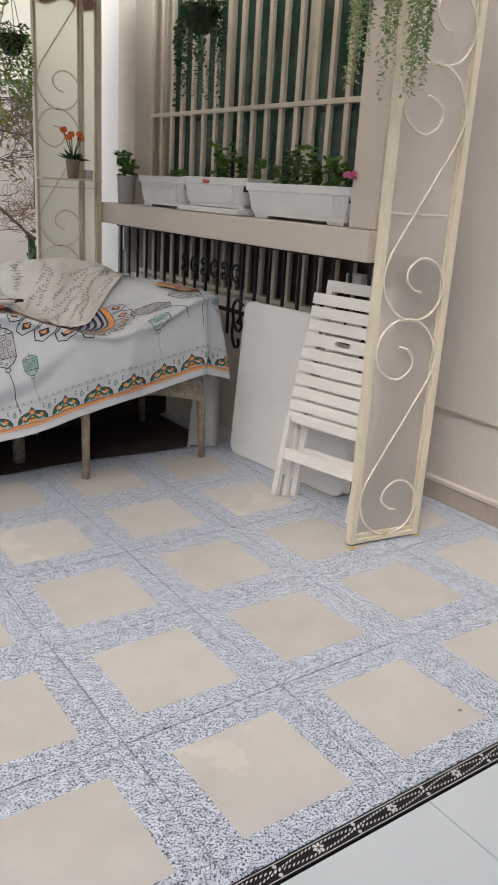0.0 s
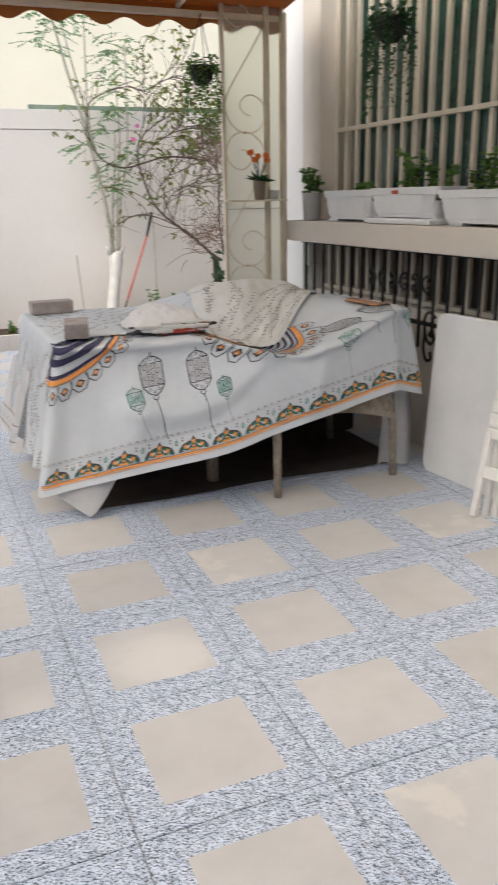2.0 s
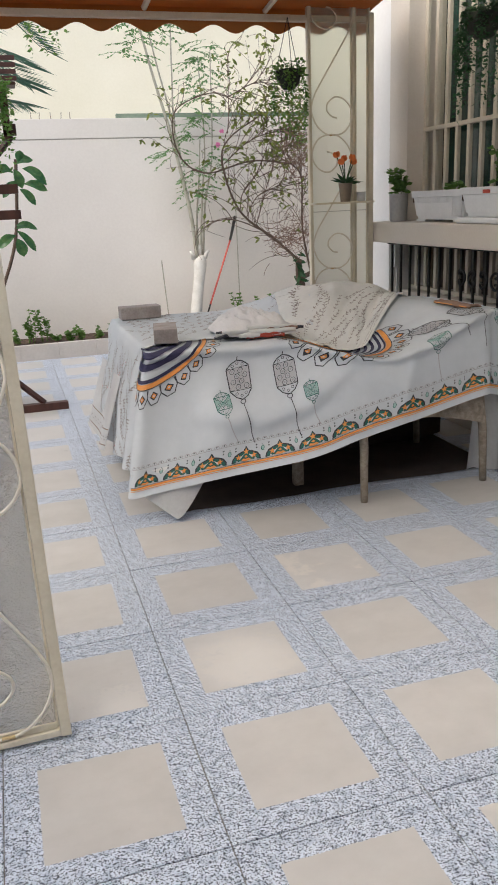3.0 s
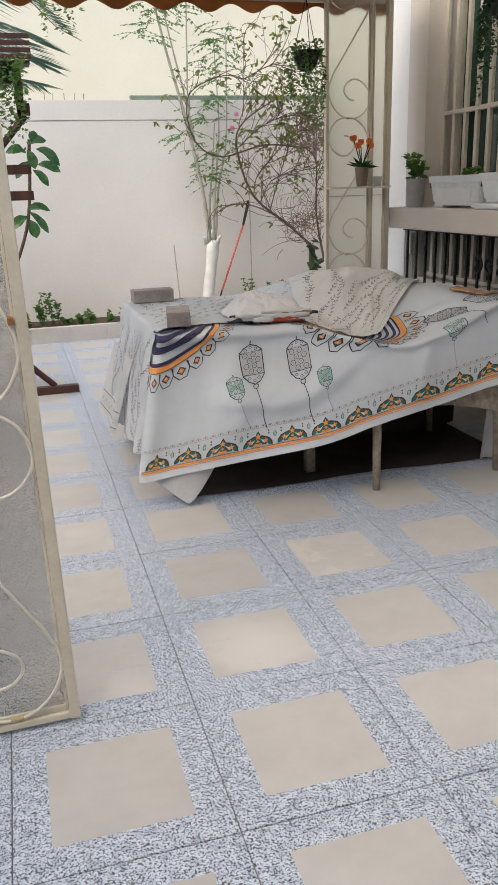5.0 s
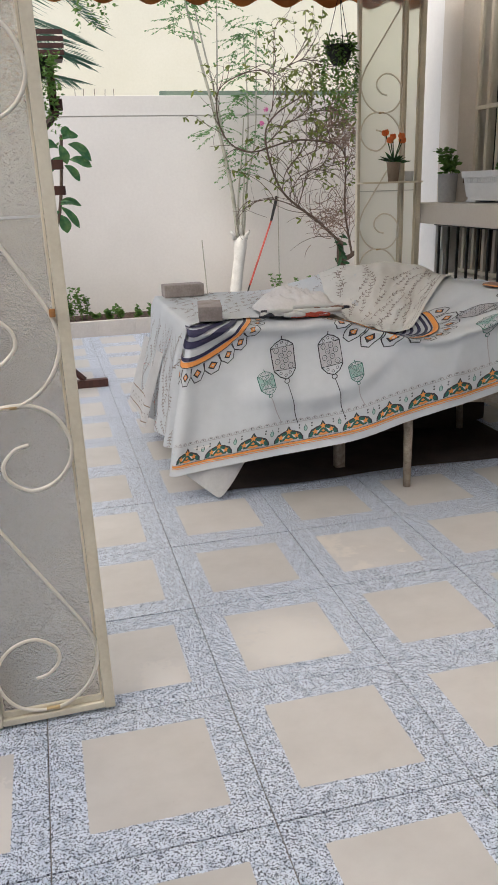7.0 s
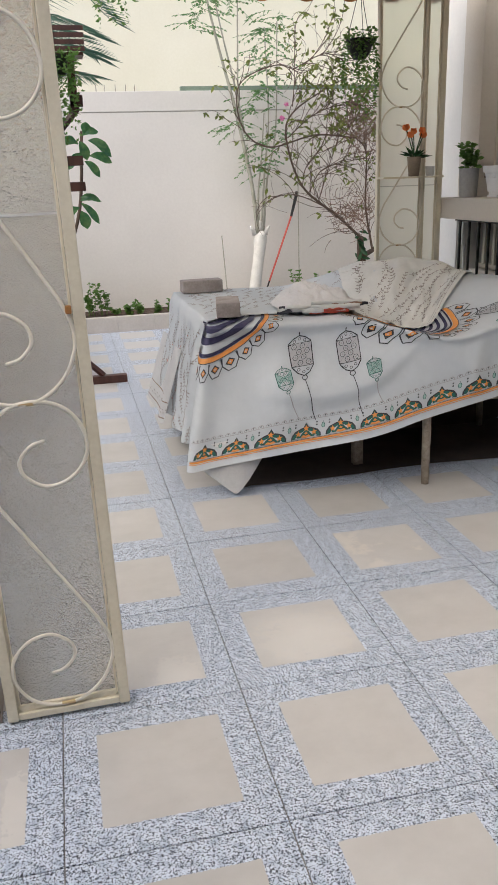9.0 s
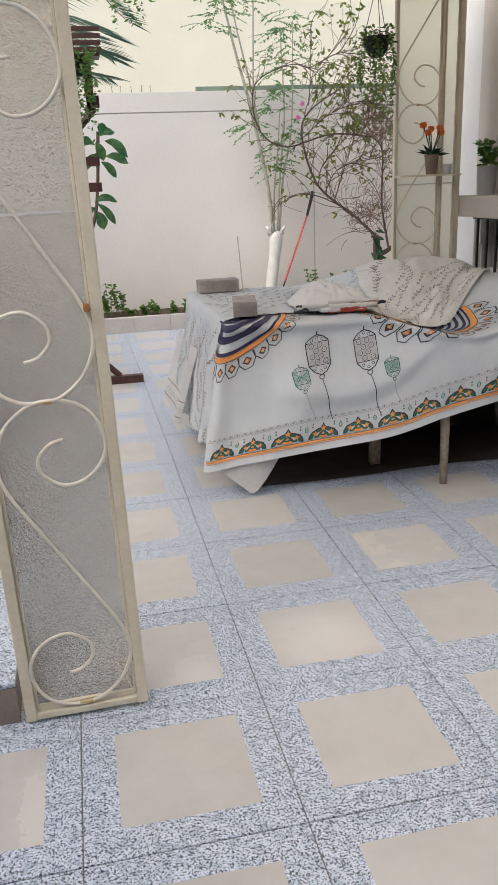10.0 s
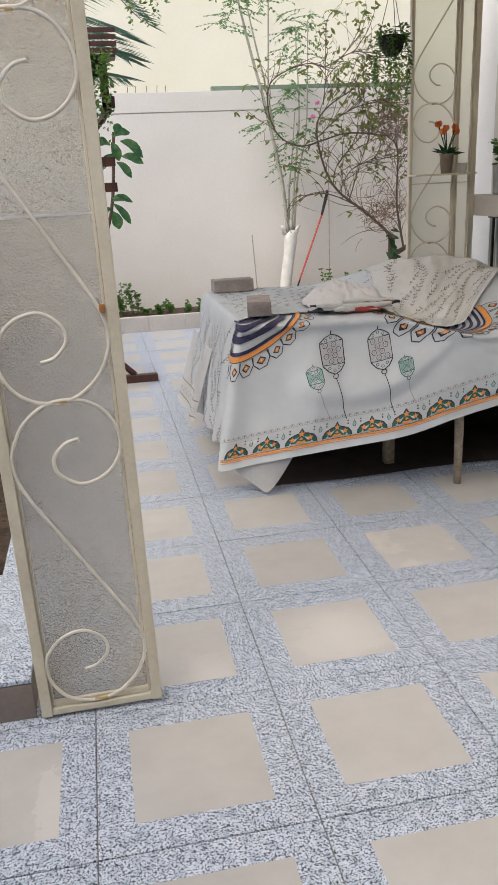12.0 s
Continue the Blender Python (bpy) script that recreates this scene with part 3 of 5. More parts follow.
arrays("hem_band", hem + [(a, b, c + 0.003) for a, b, c in hem], [(0, 1, 2, 3), (7, 6, 5, 4), (0, 4, 5, 1), (1, 5, 6, 2), (2, 6, 7, 3), (3, 7, 4, 0)], "canvas_hem", awning, "double brown canvas band along the edge")
v, f = [], []
n = 240
for i in range(n + 1):
    x = -1.30 + 3.12 * i / n
    low = -0.056 - 0.021 * math.cos(2 * math.pi * (x - 0.325) / 0.238)
    wave = 0.006 * math.sin(x * 9)
    for dy in (0.022, 0.026):
        v += [(x, dy + 0.004, 0.05), (x, dy + wave, low)]
for i in range(n):
    a = 4 * i
    f += [(a, a + 1, a + 5, a + 4), (a + 2, a + 6, a + 7, a + 3), (a + 1, a + 3, a + 7, a + 5)]
arrays("valance", v, f, "canvas_hem", awning, "scalloped brown valance")

# raised bed on the side and the bed along the garden wall
bed = structure("planting_bed", box(-3.2, -0.595, 0.03, 0.05, -0.06, 0.098), "kerb_tile", "low tiled planting bed with a speckled kerb", "planting bed")
part("kerb_top", box(-3.2, -0.595, 0.03, 0.62, 0.10, 0.112, 0.003), "tile", bed)
part("kerb_side", box(-0.72, -0.597, 0.051, 5.38, -0.06, 0.098), "kerb_tile", bed)
part("kerb_top", box(-0.72, -0.595, 0.622, 5.38, 0.10, 0.112, 0.003), "tile", bed)
part("soil", box(-3.2, -0.72, 0.60, 5.40, -0.06, 0.095), "soil", bed)
chips, rng = Leaves(91), random.Random(91)
for k in range(420):
    a = rng.uniform(0, 6.28)
    chips.add((rng.uniform(-1.25, -0.74), rng.uniform(0.64, 2.3), 0.098 + rng.uniform(0, 0.012)), (math.cos(a), math.sin(a), rng.uniform(-0.1, 0.4)), rng.uniform(0.02, 0.05), rng.uniform(0.010, 0.02), 0.1)
tagged(chips.done("bark_chips", "bark_chip", bed), "loose brown bark chips on the soil", "", "", "stuff")
far_bed = structure("far_planting_bed", box(-0.60, 8.0, 5.40, 5.45, -0.06, 0.132, 0.003), "kerb_grey", "planting bed with a grey tiled kerb along the garden wall", "planting bed")
part("soil", box(-3.2, 8.0, 5.45, 5.95, -0.06, 0.115), "soil", far_bed)
for k in range(14):
    part("kerb_piece", box(-0.58 + 0.33 * k, -0.253 + 0.33 * k, 5.394, 5.452, -0.058, 0.136, 0.004), "kerb_grey", far_bed)

# ---- covered table and armchair ----
def key(values, s, keys):
    """Smooth interpolation between key stations."""
    s = min(max(s, keys[0]), keys[-1])
    i = max(k for k in range(len(keys) - 1) if keys[k] <= s)
    t = (s - keys[i]) / (keys[i + 1] - keys[i])
    a, b = values[i], values[i + 1]
    before = values[i - 1] if i else 2 * a - b
    after = values[i + 2] if i + 2 < len(values) else 2 * b - a
    return 0.5 * (2 * a + (b - before) * t + (2 * before - 5 * a + 4 * b - after) * t * t + (3 * a - before - 3 * b + after) * t ** 3)


# stations along the hem: where the hem hangs, where the cloth bends over the edge, and the ridge it rises to behind
STATION = (-0.14, 0.0, 0.20, 0.50, 0.81, 1.06, 1.31, 1.54, 1.63, 1.72, 1.86, 1.98, 2.42)
HEM = ((0.115, 0.082, 0.23, 0.52, 0.82, 1.055, 1.32, 1.555, 1.645, 1.70, 1.815, 1.83, 1.85), (1.50, 1.36, 1.31, 1.24, 1.17, 1.15, 1.15, 1.15, 1.155, 1.24, 1.215, 1.33, 1.78), (0.12, 0.10, 0.132, 0.183, 0.235, 0.300, 0.355, 0.408, 0.422, 0.400, 0.372, 0.36, 0.30))
EDGE = ((0.232, 0.228, 0.40, 0.63, 0.85, 1.10, 1.35, 1.60, 1.688, 1.706, 1.758, 1.765, 1.77), (1.63, 1.50, 1.50, 1.46, 1.40, 1.25, 1.22, 1.235, 1.25, 1.29, 1.275, 1.40, 1.80), (0.682, 0.685, 0.685, 0.685, 0.685, 0.615, 0.64, 0.745, 0.765, 0.768, 0.766, 0.764, 0.755))
RIDGE = ((0.232, 0.228, 0.40, 0.62, 0.79, 1.08, 1.36, 1.58, 1.66, 1.70, 1.75, 1.755, 1.76), (2.46, 2.46, 2.46, 2.46, 2.36, 1.95, 1.90, 1.90, 1.90, 1.90, 1.90, 1.90, 1.92), (0.682, 0.685, 0.685, 0.685, 0.70, 0.815, 0.825, 0.775, 0.760, 0.758, 0.756, 0.756, 0.755))
SAG = (0.0, 0.0, 0.0, 0.0, -0.02, -0.10, -0.09, -0.01, 0.0, 0.0, 0.0, 0.0, 0.0)


def profile(s):
    hem, edge, ridge = (Vector([key(c, s, STATION) for c in k]) for k in (HEM, EDGE, RIDGE))
    out = Vector((hem.x - edge.x, hem.y - edge.y, 0))
    ctl = [hem]
    for u in (0.3, 0.62, 0.88):
        p = hem.lerp(edge, u)
        p += out * (0.28 * u * (1 - u)) * 1.2
        fold = math.sin(s * 15 + 1.3) * 0.010 + math.sin(s * 31 + u * 2) * 0.006
        p.y -= fold * (1 - u)
        ctl.append(p)
    ctl.append(edge)
    mid = edge.lerp(ridge, 0.5)
    mid.z += key(SAG, s, STATION)
    ctl += [mid, ridge, ridge + Vector((0, 0.05, -0.06)), ridge + Vector((0, 0.07, 0.08 - ridge.z))]
    return smooth_path(ctl, 6)


PROFILES = {}


# soft creases: from, to (both as s, v), width and height
CREASES = (((0.95, 0.42), (1.22, 0.14), 0.035, 0.012), ((1.30, 0.40), (1.22, 0.05), 0.04, 0.009), ((1.12, 0.75), (1.45, 0.62), 0.05, 0.012))


def crease(s, v):
    """Height of the folds at a place on the cloth."""
    h = 0.0
    for (a, b), (c, d), w, amp in CREASES:
        t = max(0.0, min(1.0, ((s - a) * (c - a) + (v - b) * (d - b)) / ((c - a) ** 2 + (d - b) ** 2)))
        gap = math.hypot(s - a - t * (c - a), v - b - t * (d - b)) / w
        h += 1.6 * amp * math.sin(math.pi * (0.12 + 0.76 * t)) * math.exp(-gap * gap)
    if 0.3 < s < 1.08:
        sag = (v - 0.185 - 0.9 * (s - 0.65) ** 2) / 0.045
        bulge = math.exp(-(sag / 2.2) ** 2) if sag > 0 else math.exp(-(sag / 0.55) ** 2)
        h += 0.036 * bulge * math.sin(math.pi * (s - 0.3) / 0.78)
    return h


def cloth_point(s, v, lift=0.0):
    """A place on the cloth: s metres along the hem, v metres up from it."""
    rows = []
    for i in (math.floor(s * 100), math.floor(s * 100) + 1):
        if i not in PROFILES:
            pts = profile(i / 100)
            run = [0.0]
            for a, b in zip(pts, pts[1:]):
                run.append(run[-1] + (b - a).length)
            PROFILES[i] = (pts, run)
        pts, run = PROFILES[i]
        vv = min(max(v, 0.0), run[-1] - 1e-4)
        j = int(np.searchsorted(run, vv, "right")) - 1
        rows.append(pts[j].lerp(pts[j + 1], (vv - run[j]) / (run[j + 1] - run[j])))
    p = rows[0].lerp(rows[1], s * 100 - math.floor(s * 100))
    w = noise.noise(Vector((s * 5, v * 4, 0.3))) * 0.009 + noise.noise(Vector((s * 13, v * 9, 4.3))) * 0.003
    w += noise.noise(Vector((s * 2.6 + v * 1.5, v * 2.2 - s * 1.2, 8.8))) * 0.016 * math.sin(math.pi * min(1.0, v / 0.5))
    w *= min(1.0, 0.3 + v * 3)
    if s < 0.9:
        w *= 1 - 0.8 * min(1.0, max(0.0, (v - 0.5) / 0.1)) * min(1.0, (0.9 - s) / 0.15)
    p = p + Vector((0, -0.7, 0.7)) * (w + crease(s, v))
    if lift:
        p += cloth_normal(s, v) * lift
    return p


def cloth_normal(s, v):
    a = cloth_point(s + 0.012, v) - cloth_point(s - 0.012, v)
    b = cloth_point(s, v + 0.012) - cloth_point(s, max(v - 0.012, 0))
    n = a.cross(b)
    return n.normalized() if n.length > 1e-9 else Vector((0, -1, 0))


def sheet_mesh(name, place, us, vs, material, parent=None, label="", thick=0.0015):
    """A thin sheet over a grid, with a back face."""
    pts = [[Vector(place(u, w)) for w in vs] for u in us]
    nu, nv = len(us), len(vs)
    v = [p for row in pts for p in row]
    f = [(i * nv + j, (i + 1) * nv + j, (i + 1) * nv + j + 1, i * nv + j + 1) for i in range(nu - 1) for j in range(nv - 1)]
    ob = arrays(name, v, f, material, parent, label, smooth=True)
    if thick > 0.003:
        mod = ob.modifiers.new("thickness", "SOLIDIFY")
        mod.thickness, mod.offset = thick, -1
    return ob


cover = thing("printed_tablecloth", 0, 0, 0, "pale grey printed vinyl cloth draped over table and armchair", "tablecloth")
sheet_mesh("sheet", cloth_point, np.linspace(-0.02, 2.42, 240), np.linspace(0, 2.3, 150), "cloth", cover)


class Print:
    """Flat printed shapes laid on the cloth; one mesh a colour."""

    def __init__(self, place):
        self.place, self.mesh = place, {}

    def poly(self, ink, pts, lift=0.0015):
        v, f = self.mesh.setdefault(ink, ([], []))
        c = (sum(p[0] for p in pts) / len(pts), sum(p[1] for p in pts) / len(pts))
        b = len(v)
        v.append(self.place(*c, lift))
        v += [self.place(*p, lift) for p in pts]
        n = len(pts)
        f += [(b, b + 1 + k, b + 1 + (k + 1) % n) for k in range(n)]

    def line(self, ink, pts, width, lift=0.002, closed=False):
        pts = list(pts) + ([pts[0]] if closed else [])
        fine = []
        for a, b in zip(pts, pts[1:]):
            k = max(1, int(math.dist(a, b) / 0.012))
            fine += [(a[0] + (b[0] - a[0]) * i / k, a[1] + (b[1] - a[1]) * i / k) for i in range(k)]
        fine.append(pts[-1])
        v, f = self.mesh.setdefault(ink, ([], []))
        b, n = len(v), 2 if width < 0.012 else 5
        for i, p in enumerate(fine):
            q, r = fine[max(i - 1, 0)], fine[min(i + 1, len(fine) - 1)]
            d = math.dist(q, r) or 1
            nx, ny = -(r[1] - q[1]) / d * width, (r[0] - q[0]) / d * width
            v += [self.place(p[0] + nx * (0.5 - k / (n - 1)), p[1] + ny * (0.5 - k / (n - 1)), lift) for k in range(n)]
        f += [(b + n * i + k, b + n * i + n + k, b + n * i + n + k + 1, b + n * i + k + 1) for i in range(len(fine) - 1) for k in range(n - 1)]

    def arc(self, ink, c, r, a0, a1, width, lift=0.002, steps=24, ry=None):
        ry = ry or r
        self.line(ink, [(c[0] + r * math.cos(math.radians(a0 + (a1 - a0) * k / steps)), c[1] + ry * math.sin(math.radians(a0 + (a1 - a0) * k / steps))) for k in range(steps + 1)], width, lift)

    def done(self, name, parent):
        """One mesh, with a material for each ink."""
        v, f, slots, m = [], [], [], []
        for ink, (pv, pf) in self.mesh.items():
            f += [tuple(i + len(v) for i in face) for face in pf]
            m += [len(slots)] * len(pf)
            v += pv
            slots.append(ink)
        me = bpy.data.meshes.new(name)
        me.from_pydata([tuple(p) for p in v], [], f)
        for ink in slots:
            me.materials.append(M[ink])
        for p, k in zip(me.polygons, m):
            p.material_index = k
        ob = new(name, me)
        ob.parent = parent
        return ob


def disc(c, r, n=8, ry=None):
    return [(c[0] + r * math.cos(2 * math.pi * k / n), c[1] + (ry or r) * math.sin(2 * math.pi * k / n)) for k in range(n)]


def lantern(pr, s, v, h, ink, lean=0.0):
    """A hanging lantern, top at v, h high, with a string below."""
    w = h * 0.235
    body = [(-w, 0.78 * h), (w, 0.78 * h), (w * 0.92, 0.34 * h), (-w * 0.92, 0.34 * h)]
    at = lambda x, y: (s + x + lean * y, v - h + y)
    if ink == "teal":
        pr.poly("teal", [at(*p) for p in body], 0.0012)
        ink2, wd, net = "green", 0.0030, "cloth"
    else:
        pr.poly("lantern_grey", [at(x * 0.97, y) for x, y in body], 0.0010)
        ink2, wd, net = "ink", 0.0050, "cloth"
    pr.line(ink2, [at(*p) for p in body], wd, closed=True)
    pr.line(ink2, [at(-w, 0.79 * h), at(-w * 0.55, 0.88 * h), at(0, 0.93 * h), at(w * 0.55, 0.88 * h), at(w, 0.79 * h)], wd)
    pr.line(ink2, [at(-w * 0.92, 0.33 * h), at(-w * 0.5, 0.2 * h), at(0, 0.14 * h), at(w * 0.5, 0.2 * h), at(w * 0.92, 0.33 * h)], wd)
    pr.line(ink2, [at(0, 0.93 * h), at(0, h)], wd)
    c = at(0, 0.1 * h)
    pr.line(ink2, disc(c, 0.05 * h, 10), wd * 0.8, closed=True)
    for i in range(4):
        for j in range(3):
            x, y = (j - 1 + (0.25 if i % 2 else -0.25)) * w * 0.72, (0.40 + 0.107 * i) * h
            if abs(x) < w * 0.78:
                pr.line(ink2, disc(at(x, y), 0.052 * h, 6), wd * 0.55, lift=0.0046, closed=True)
                pr.line(net, disc(at(x, y), 0.040 * h, 6), wd * 0.5, lift=0.0052, closed=True)
                star(pr, ink2 if ink == "teal" else "print_grey", at(x, y), 0.022 * h, 6, 30, 0.0052)
    for x in (-0.5, 0.5):
        pr.line("print_grey" if ink == "ink" else ink2, [at(-w * 0.9 * x * 2, 0.36 * h), at(w * 0.9 * x * 2, 0.76 * h)], wd * 0.45, 0.0046)
    for x, y in ((-0.45, 0.83), (0.45, 0.83), (0, 0.87), (-0.4, 0.27), (0.4, 0.27), (0, 0.22)):
        pr.line(ink2, disc(at(x * w, y * h), 0.028 * h, 6), wd * 0.5, closed=True)
    pr.line("ink" if ink == "ink" else "print_grey", [at(0, 0.05 * h), at(0.01, -0.25 * h), at(0.025, -0.62 * h)], 0.0034)


def petal(pr, c, a, r, size):
    """A hexagonal petal with an orange diamond, pointing outwards at angle a."""
    ca, sa = math.cos(a), math.sin(a)
    at = lambda x, y: (c[0] + (r + x) * ca - y * sa, c[1] + (r + x) * sa + y * ca)
    h = size
    pr.line("ink", [at(0, -0.42 * h), at(0.5 * h, -0.5 * h), at(h, -0.22 * h), at(h, 0.22 * h), at(0.5 * h, 0.5 * h), at(0, 0.42 * h)], 0.0045)
    m = 0.48 * h
    pr.poly("ink", [at(m - 0.3 * h, 0), at(m, -0.3 * h), at(m + 0.3 * h, 0), at(m, 0.3 * h)], 0.0018)
    pr.poly("orange", [at(m - 0.19 * h, 0), at(m, -0.19 * h), at(m + 0.19 * h, 0), at(m, 0.19 * h)], 0.0026)
    pr.poly("cloth", disc(at(m, 0), 0.06 * h, 6), 0.0032)


def mandala(pr, c, rings, outer, size, count, a0, a1, sweep, gap=0.012):
    """Striped rings inside an orange one, with petals round it."""
    for r, w in rings:
        pr.arc("navy", c, r, *sweep, w, 0.0048, 40)
    pr.arc("orange", c, outer, *sweep, 0.022, 0.0048, 44)
    pr.arc("ink", c, outer + 0.013, *sweep, 0.003, 0.0052, 44)
    for k in range(count):
        petal(pr, c, math.radians(a0 + (a1 - a0) * (k + 0.5) / count), outer + gap + 0.006, size)


# border
pr = Print(cloth_point)
pr.line("orange", [(0.005, 0.040), (1.97, 0.040)], 0.009)
pr.line("ink", [(0.005, 0.0462), (1.97, 0.0462)], 0.0016)
pr.line("orange", [(0.005, 0.0305), (1.97, 0.0305)], 0.0025)
pr.done("border_stripe", cover)
STEP = 0.1447


def star(pr, ink, c, r, n=5, turn=90.0, lift=0.0036):
    pr.poly(ink, [(c[0] + (r if k % 2 == 0 else r * 0.42) * math.cos(math.radians(turn + 180 * k / n)), c[1] + (r if k % 2 == 0 else r * 0.42) * math.sin(math.radians(turn + 180 * k / n))) for k in range(2 * n)], lift)


for k in range(14):
    s = 0.10 + STEP * k
    if s > 1.95:
        break
    pr = Print(cloth_point)
    w = 0.060
    dome = [(s - w, 0.050), (s - w * 0.98, 0.063), (s - w * 0.78, 0.079), (s - w * 0.4, 0.088), (s - w * 0.16, 0.092), (s, 0.110), (s + w * 0.16, 0.092), (s + w * 0.4, 0.088), (s + w * 0.78, 0.079), (s + w * 0.98, 0.063), (s + w, 0.050)]
    crown = [(s + (x - s) * 0.5, 0.058 + (z - 0.058) * 0.5) for x, z in dome]
    for a in range(10):
        pr.poly("green", [dome[a], dome[a + 1], crown[a + 1], crown[a]], 0.0030)
    pr.poly("green", crown, 0.0030)
    pr.line("ink", dome, 0.006, 0.0034)
    for dx in (-0.021, 0.021):
        pr.poly("cloth", [(s + dx * 0.45, 0.080), (s + dx * 1.25, 0.071), (s + dx * 1.5, 0.060), (s + dx * 1.1, 0.064)], 0.0044)
    for dx in (-0.045, 0.045):
        pr.poly("cloth", [(s + dx * 1.02, 0.056), (s + dx * 0.86, 0.059), (s + dx * 0.78, 0.0525), (s + dx * 0.95, 0.0505)], 0.0044)
    for dx, dy, r in ((-0.034, 0.070, 0.0135), (0.034, 0.070, 0.0135), (0, 0.089, 0.0145)):
        star(pr, "orange", (s + dx, dy), r, lift=0.0050)
    pr.poly("orange", [(s - 0.022, 0.054), (s, 0.0505), (s + 0.022, 0.054), (s + 0.012, 0.063), (s, 0.059), (s - 0.012, 0.063)], 0.0050)
    pr.poly("orange", [(s - 0.008, 0.068), (s, 0.064), (s + 0.008, 0.068), (s, 0.076)], 0.0050)
    m = s + STEP / 2
    if m < 1.95:
        pr.poly("teal", disc((m, 0.092), 0.0068, 6, 0.011), 0.0012)
        pr.line("green", disc((m, 0.092), 0.0068, 6, 0.011), 0.0024, closed=True)
        pr.line("green", [(m, 0.103), (m, 0.110)], 0.0018)
        for dx, dy in ((-0.026, 0.098), (0.026, 0.098), (-0.026, 0.109), (0.026, 0.109)):
            pr.poly("ink", disc((m + dx, dy), 0.0036, 6), 0.002)
    pr.done("arch_print", cover)
pr = Print(cloth_point)
pr.line("print_grey", [(0.005, 0.124), (1.97, 0.124)], 0.002)
for k in range(66):
    pr.arc("print_grey", (0.02 + 0.0298 * k, 0.126), 0.0105, 0, 180, 0.0028, steps=6)
    pr.poly("ink", disc((0.02 + 0.0298 * k, 0.131), 0.003, 5), 0.002)
pr.done("beaded_line", cover)
for s, v, h, ink, lean in ((0.445, 0.37, 0.145, "teal", -0.3), (0.519, 0.515, 0.245, "ink", -0.2), (0.741, 0.485, 0.235, "ink", -0.07), (0.835, 0.325, 0.12, "teal", 0.0), (1.375, 0.40, 0.16, "teal", 0.1), (1.46, 0.60, 0.20, "ink", -0.35), (1.575, 0.60, 0.24, "ink", 0.0), (1.82, 0.44, 0.15, "teal", -0.1)):
    pr = Print(cloth_point)
    lantern(pr, s, v, h, ink, lean)
    pr.done("lantern_print", cover)
for setting in (((-0.007, 0.809), ((0.095, 0.020), (0.145, 0.028), (0.200, 0.034), (0.258, 0.036), (0.321, 0.016)), 0.343, 0.070, 9, -101, -11, (-115, -5)), ((1.055, 0.645), ((0.075, 0.012), (0.105, 0.014), (0.135, 0.014), (0.165, 0.014), (0.195, 0.014), (0.217, 0.008)), 0.235, 0.074, 12, 182, 376, (182, 376))):
    pr = Print(cloth_point)
    mandala(pr, *setting)
    pr.done("mandala_print", cover)


# floral cloth on the table, hanging over the end
def floral_place(u, w):
    """u along the table's depth, w from the table's middle across its end and down."""
    y = 1.515 + 0.97 * u + 0.10 * (1 - u) * min(1.0, max(0.0, (0.60 - w) / 0.10))
    r = noise.noise(Vector((u * 9, w * 5, 7.7)))
    if w < 0.595:
        return Vector((0.81 - w, y, 0.698 + 0.004 * r + 0.003 * noise.noise(Vector((u * 22, w * 20, 1)))))
    d = w - 0.595
    bend = min(1.0, d / 0.03)
    flare = 0.016 * bend + 0.19 * d + 0.014 * math.sin(u * 24) * min(1, d * 4) + 0.01 * r * min(1, d * 20)
    drop = min(d, 0.53)
    flare -= max(0.0, 0.07 - u) * 0.9 * bend
    return Vector((0.215 - flare, y + 0.10 * d * (u - 0.3), 0.698 - 0.012 * bend - drop * 0.985 + 0.004 * r * (1 - bend)))


floral = thing("floral_tablecloth", 0, 0, 0, "white cloth with faded twig print hanging over the table's end", "tablecloth")
sheet_mesh("sheet", floral_place, np.linspace(-0.02, 1.0, 80), np.linspace(0, 1.125, 90), "cloth", floral)


def twigs(place, parent, u0, u1, w0, w1, count, seed, size=0.09, heading=None, leaf=1.0, berries=0.05):
    rng = random.Random(seed)
    for k in range(count):
        pr = Print(place)
        u, w = u0 + (u1 - u0) * ((k * 0.618034 + 0.03 * rng.random()) % 1.0), w0 + (w1 - w0) * (k + rng.random()) / count
        a = rng.uniform(0, 6.28) if heading is None else heading + rng.gauss(0, 0.3)
        pts = []
        for i in range(6):
            pts.append((u, w))
            u += size / 6 * math.cos(a)
            w += size / 6 * math.sin(a)
            a += rng.uniform(-0.3, 0.3)
        pr.line("twig_print", pts, 0.0022 * leaf ** 0.5)
        for i in range(1, 6):
            for sgn in (-1, 1):
                b = a + sgn * rng.uniform(0.6, 1.1)
                L = rng.uniform(0.014, 0.026) * leaf
                p = pts[i]
                q = (p[0] + L * math.cos(b), p[1] + L * math.sin(b))
                nx, ny = -math.sin(b) * L * 0.2, math.cos(b) * L * 0.2
                m = ((p[0] + q[0]) / 2, (p[1] + q[1]) / 2)
                pr.poly("red" if rng.random() < berries else "twig_print", [p, (m[0] + nx, m[1] + ny), q, (m[0] - nx, m[1] - ny)], 0.0022)
        pr.done("twig_print", parent)


def floral_lift(u, w, lift=0.0):
    p = floral_place(u, w)
    return p + (Vector((0, 0, 1)) if w < 0.595 else Vector((-1, 0, 0.1))) * (lift + 0.001)


twigs(floral_lift, floral, 0.14, 0.95, 0.03, 0.57, 90, 5, 0.075, -0.3, 0.75, 0.02)
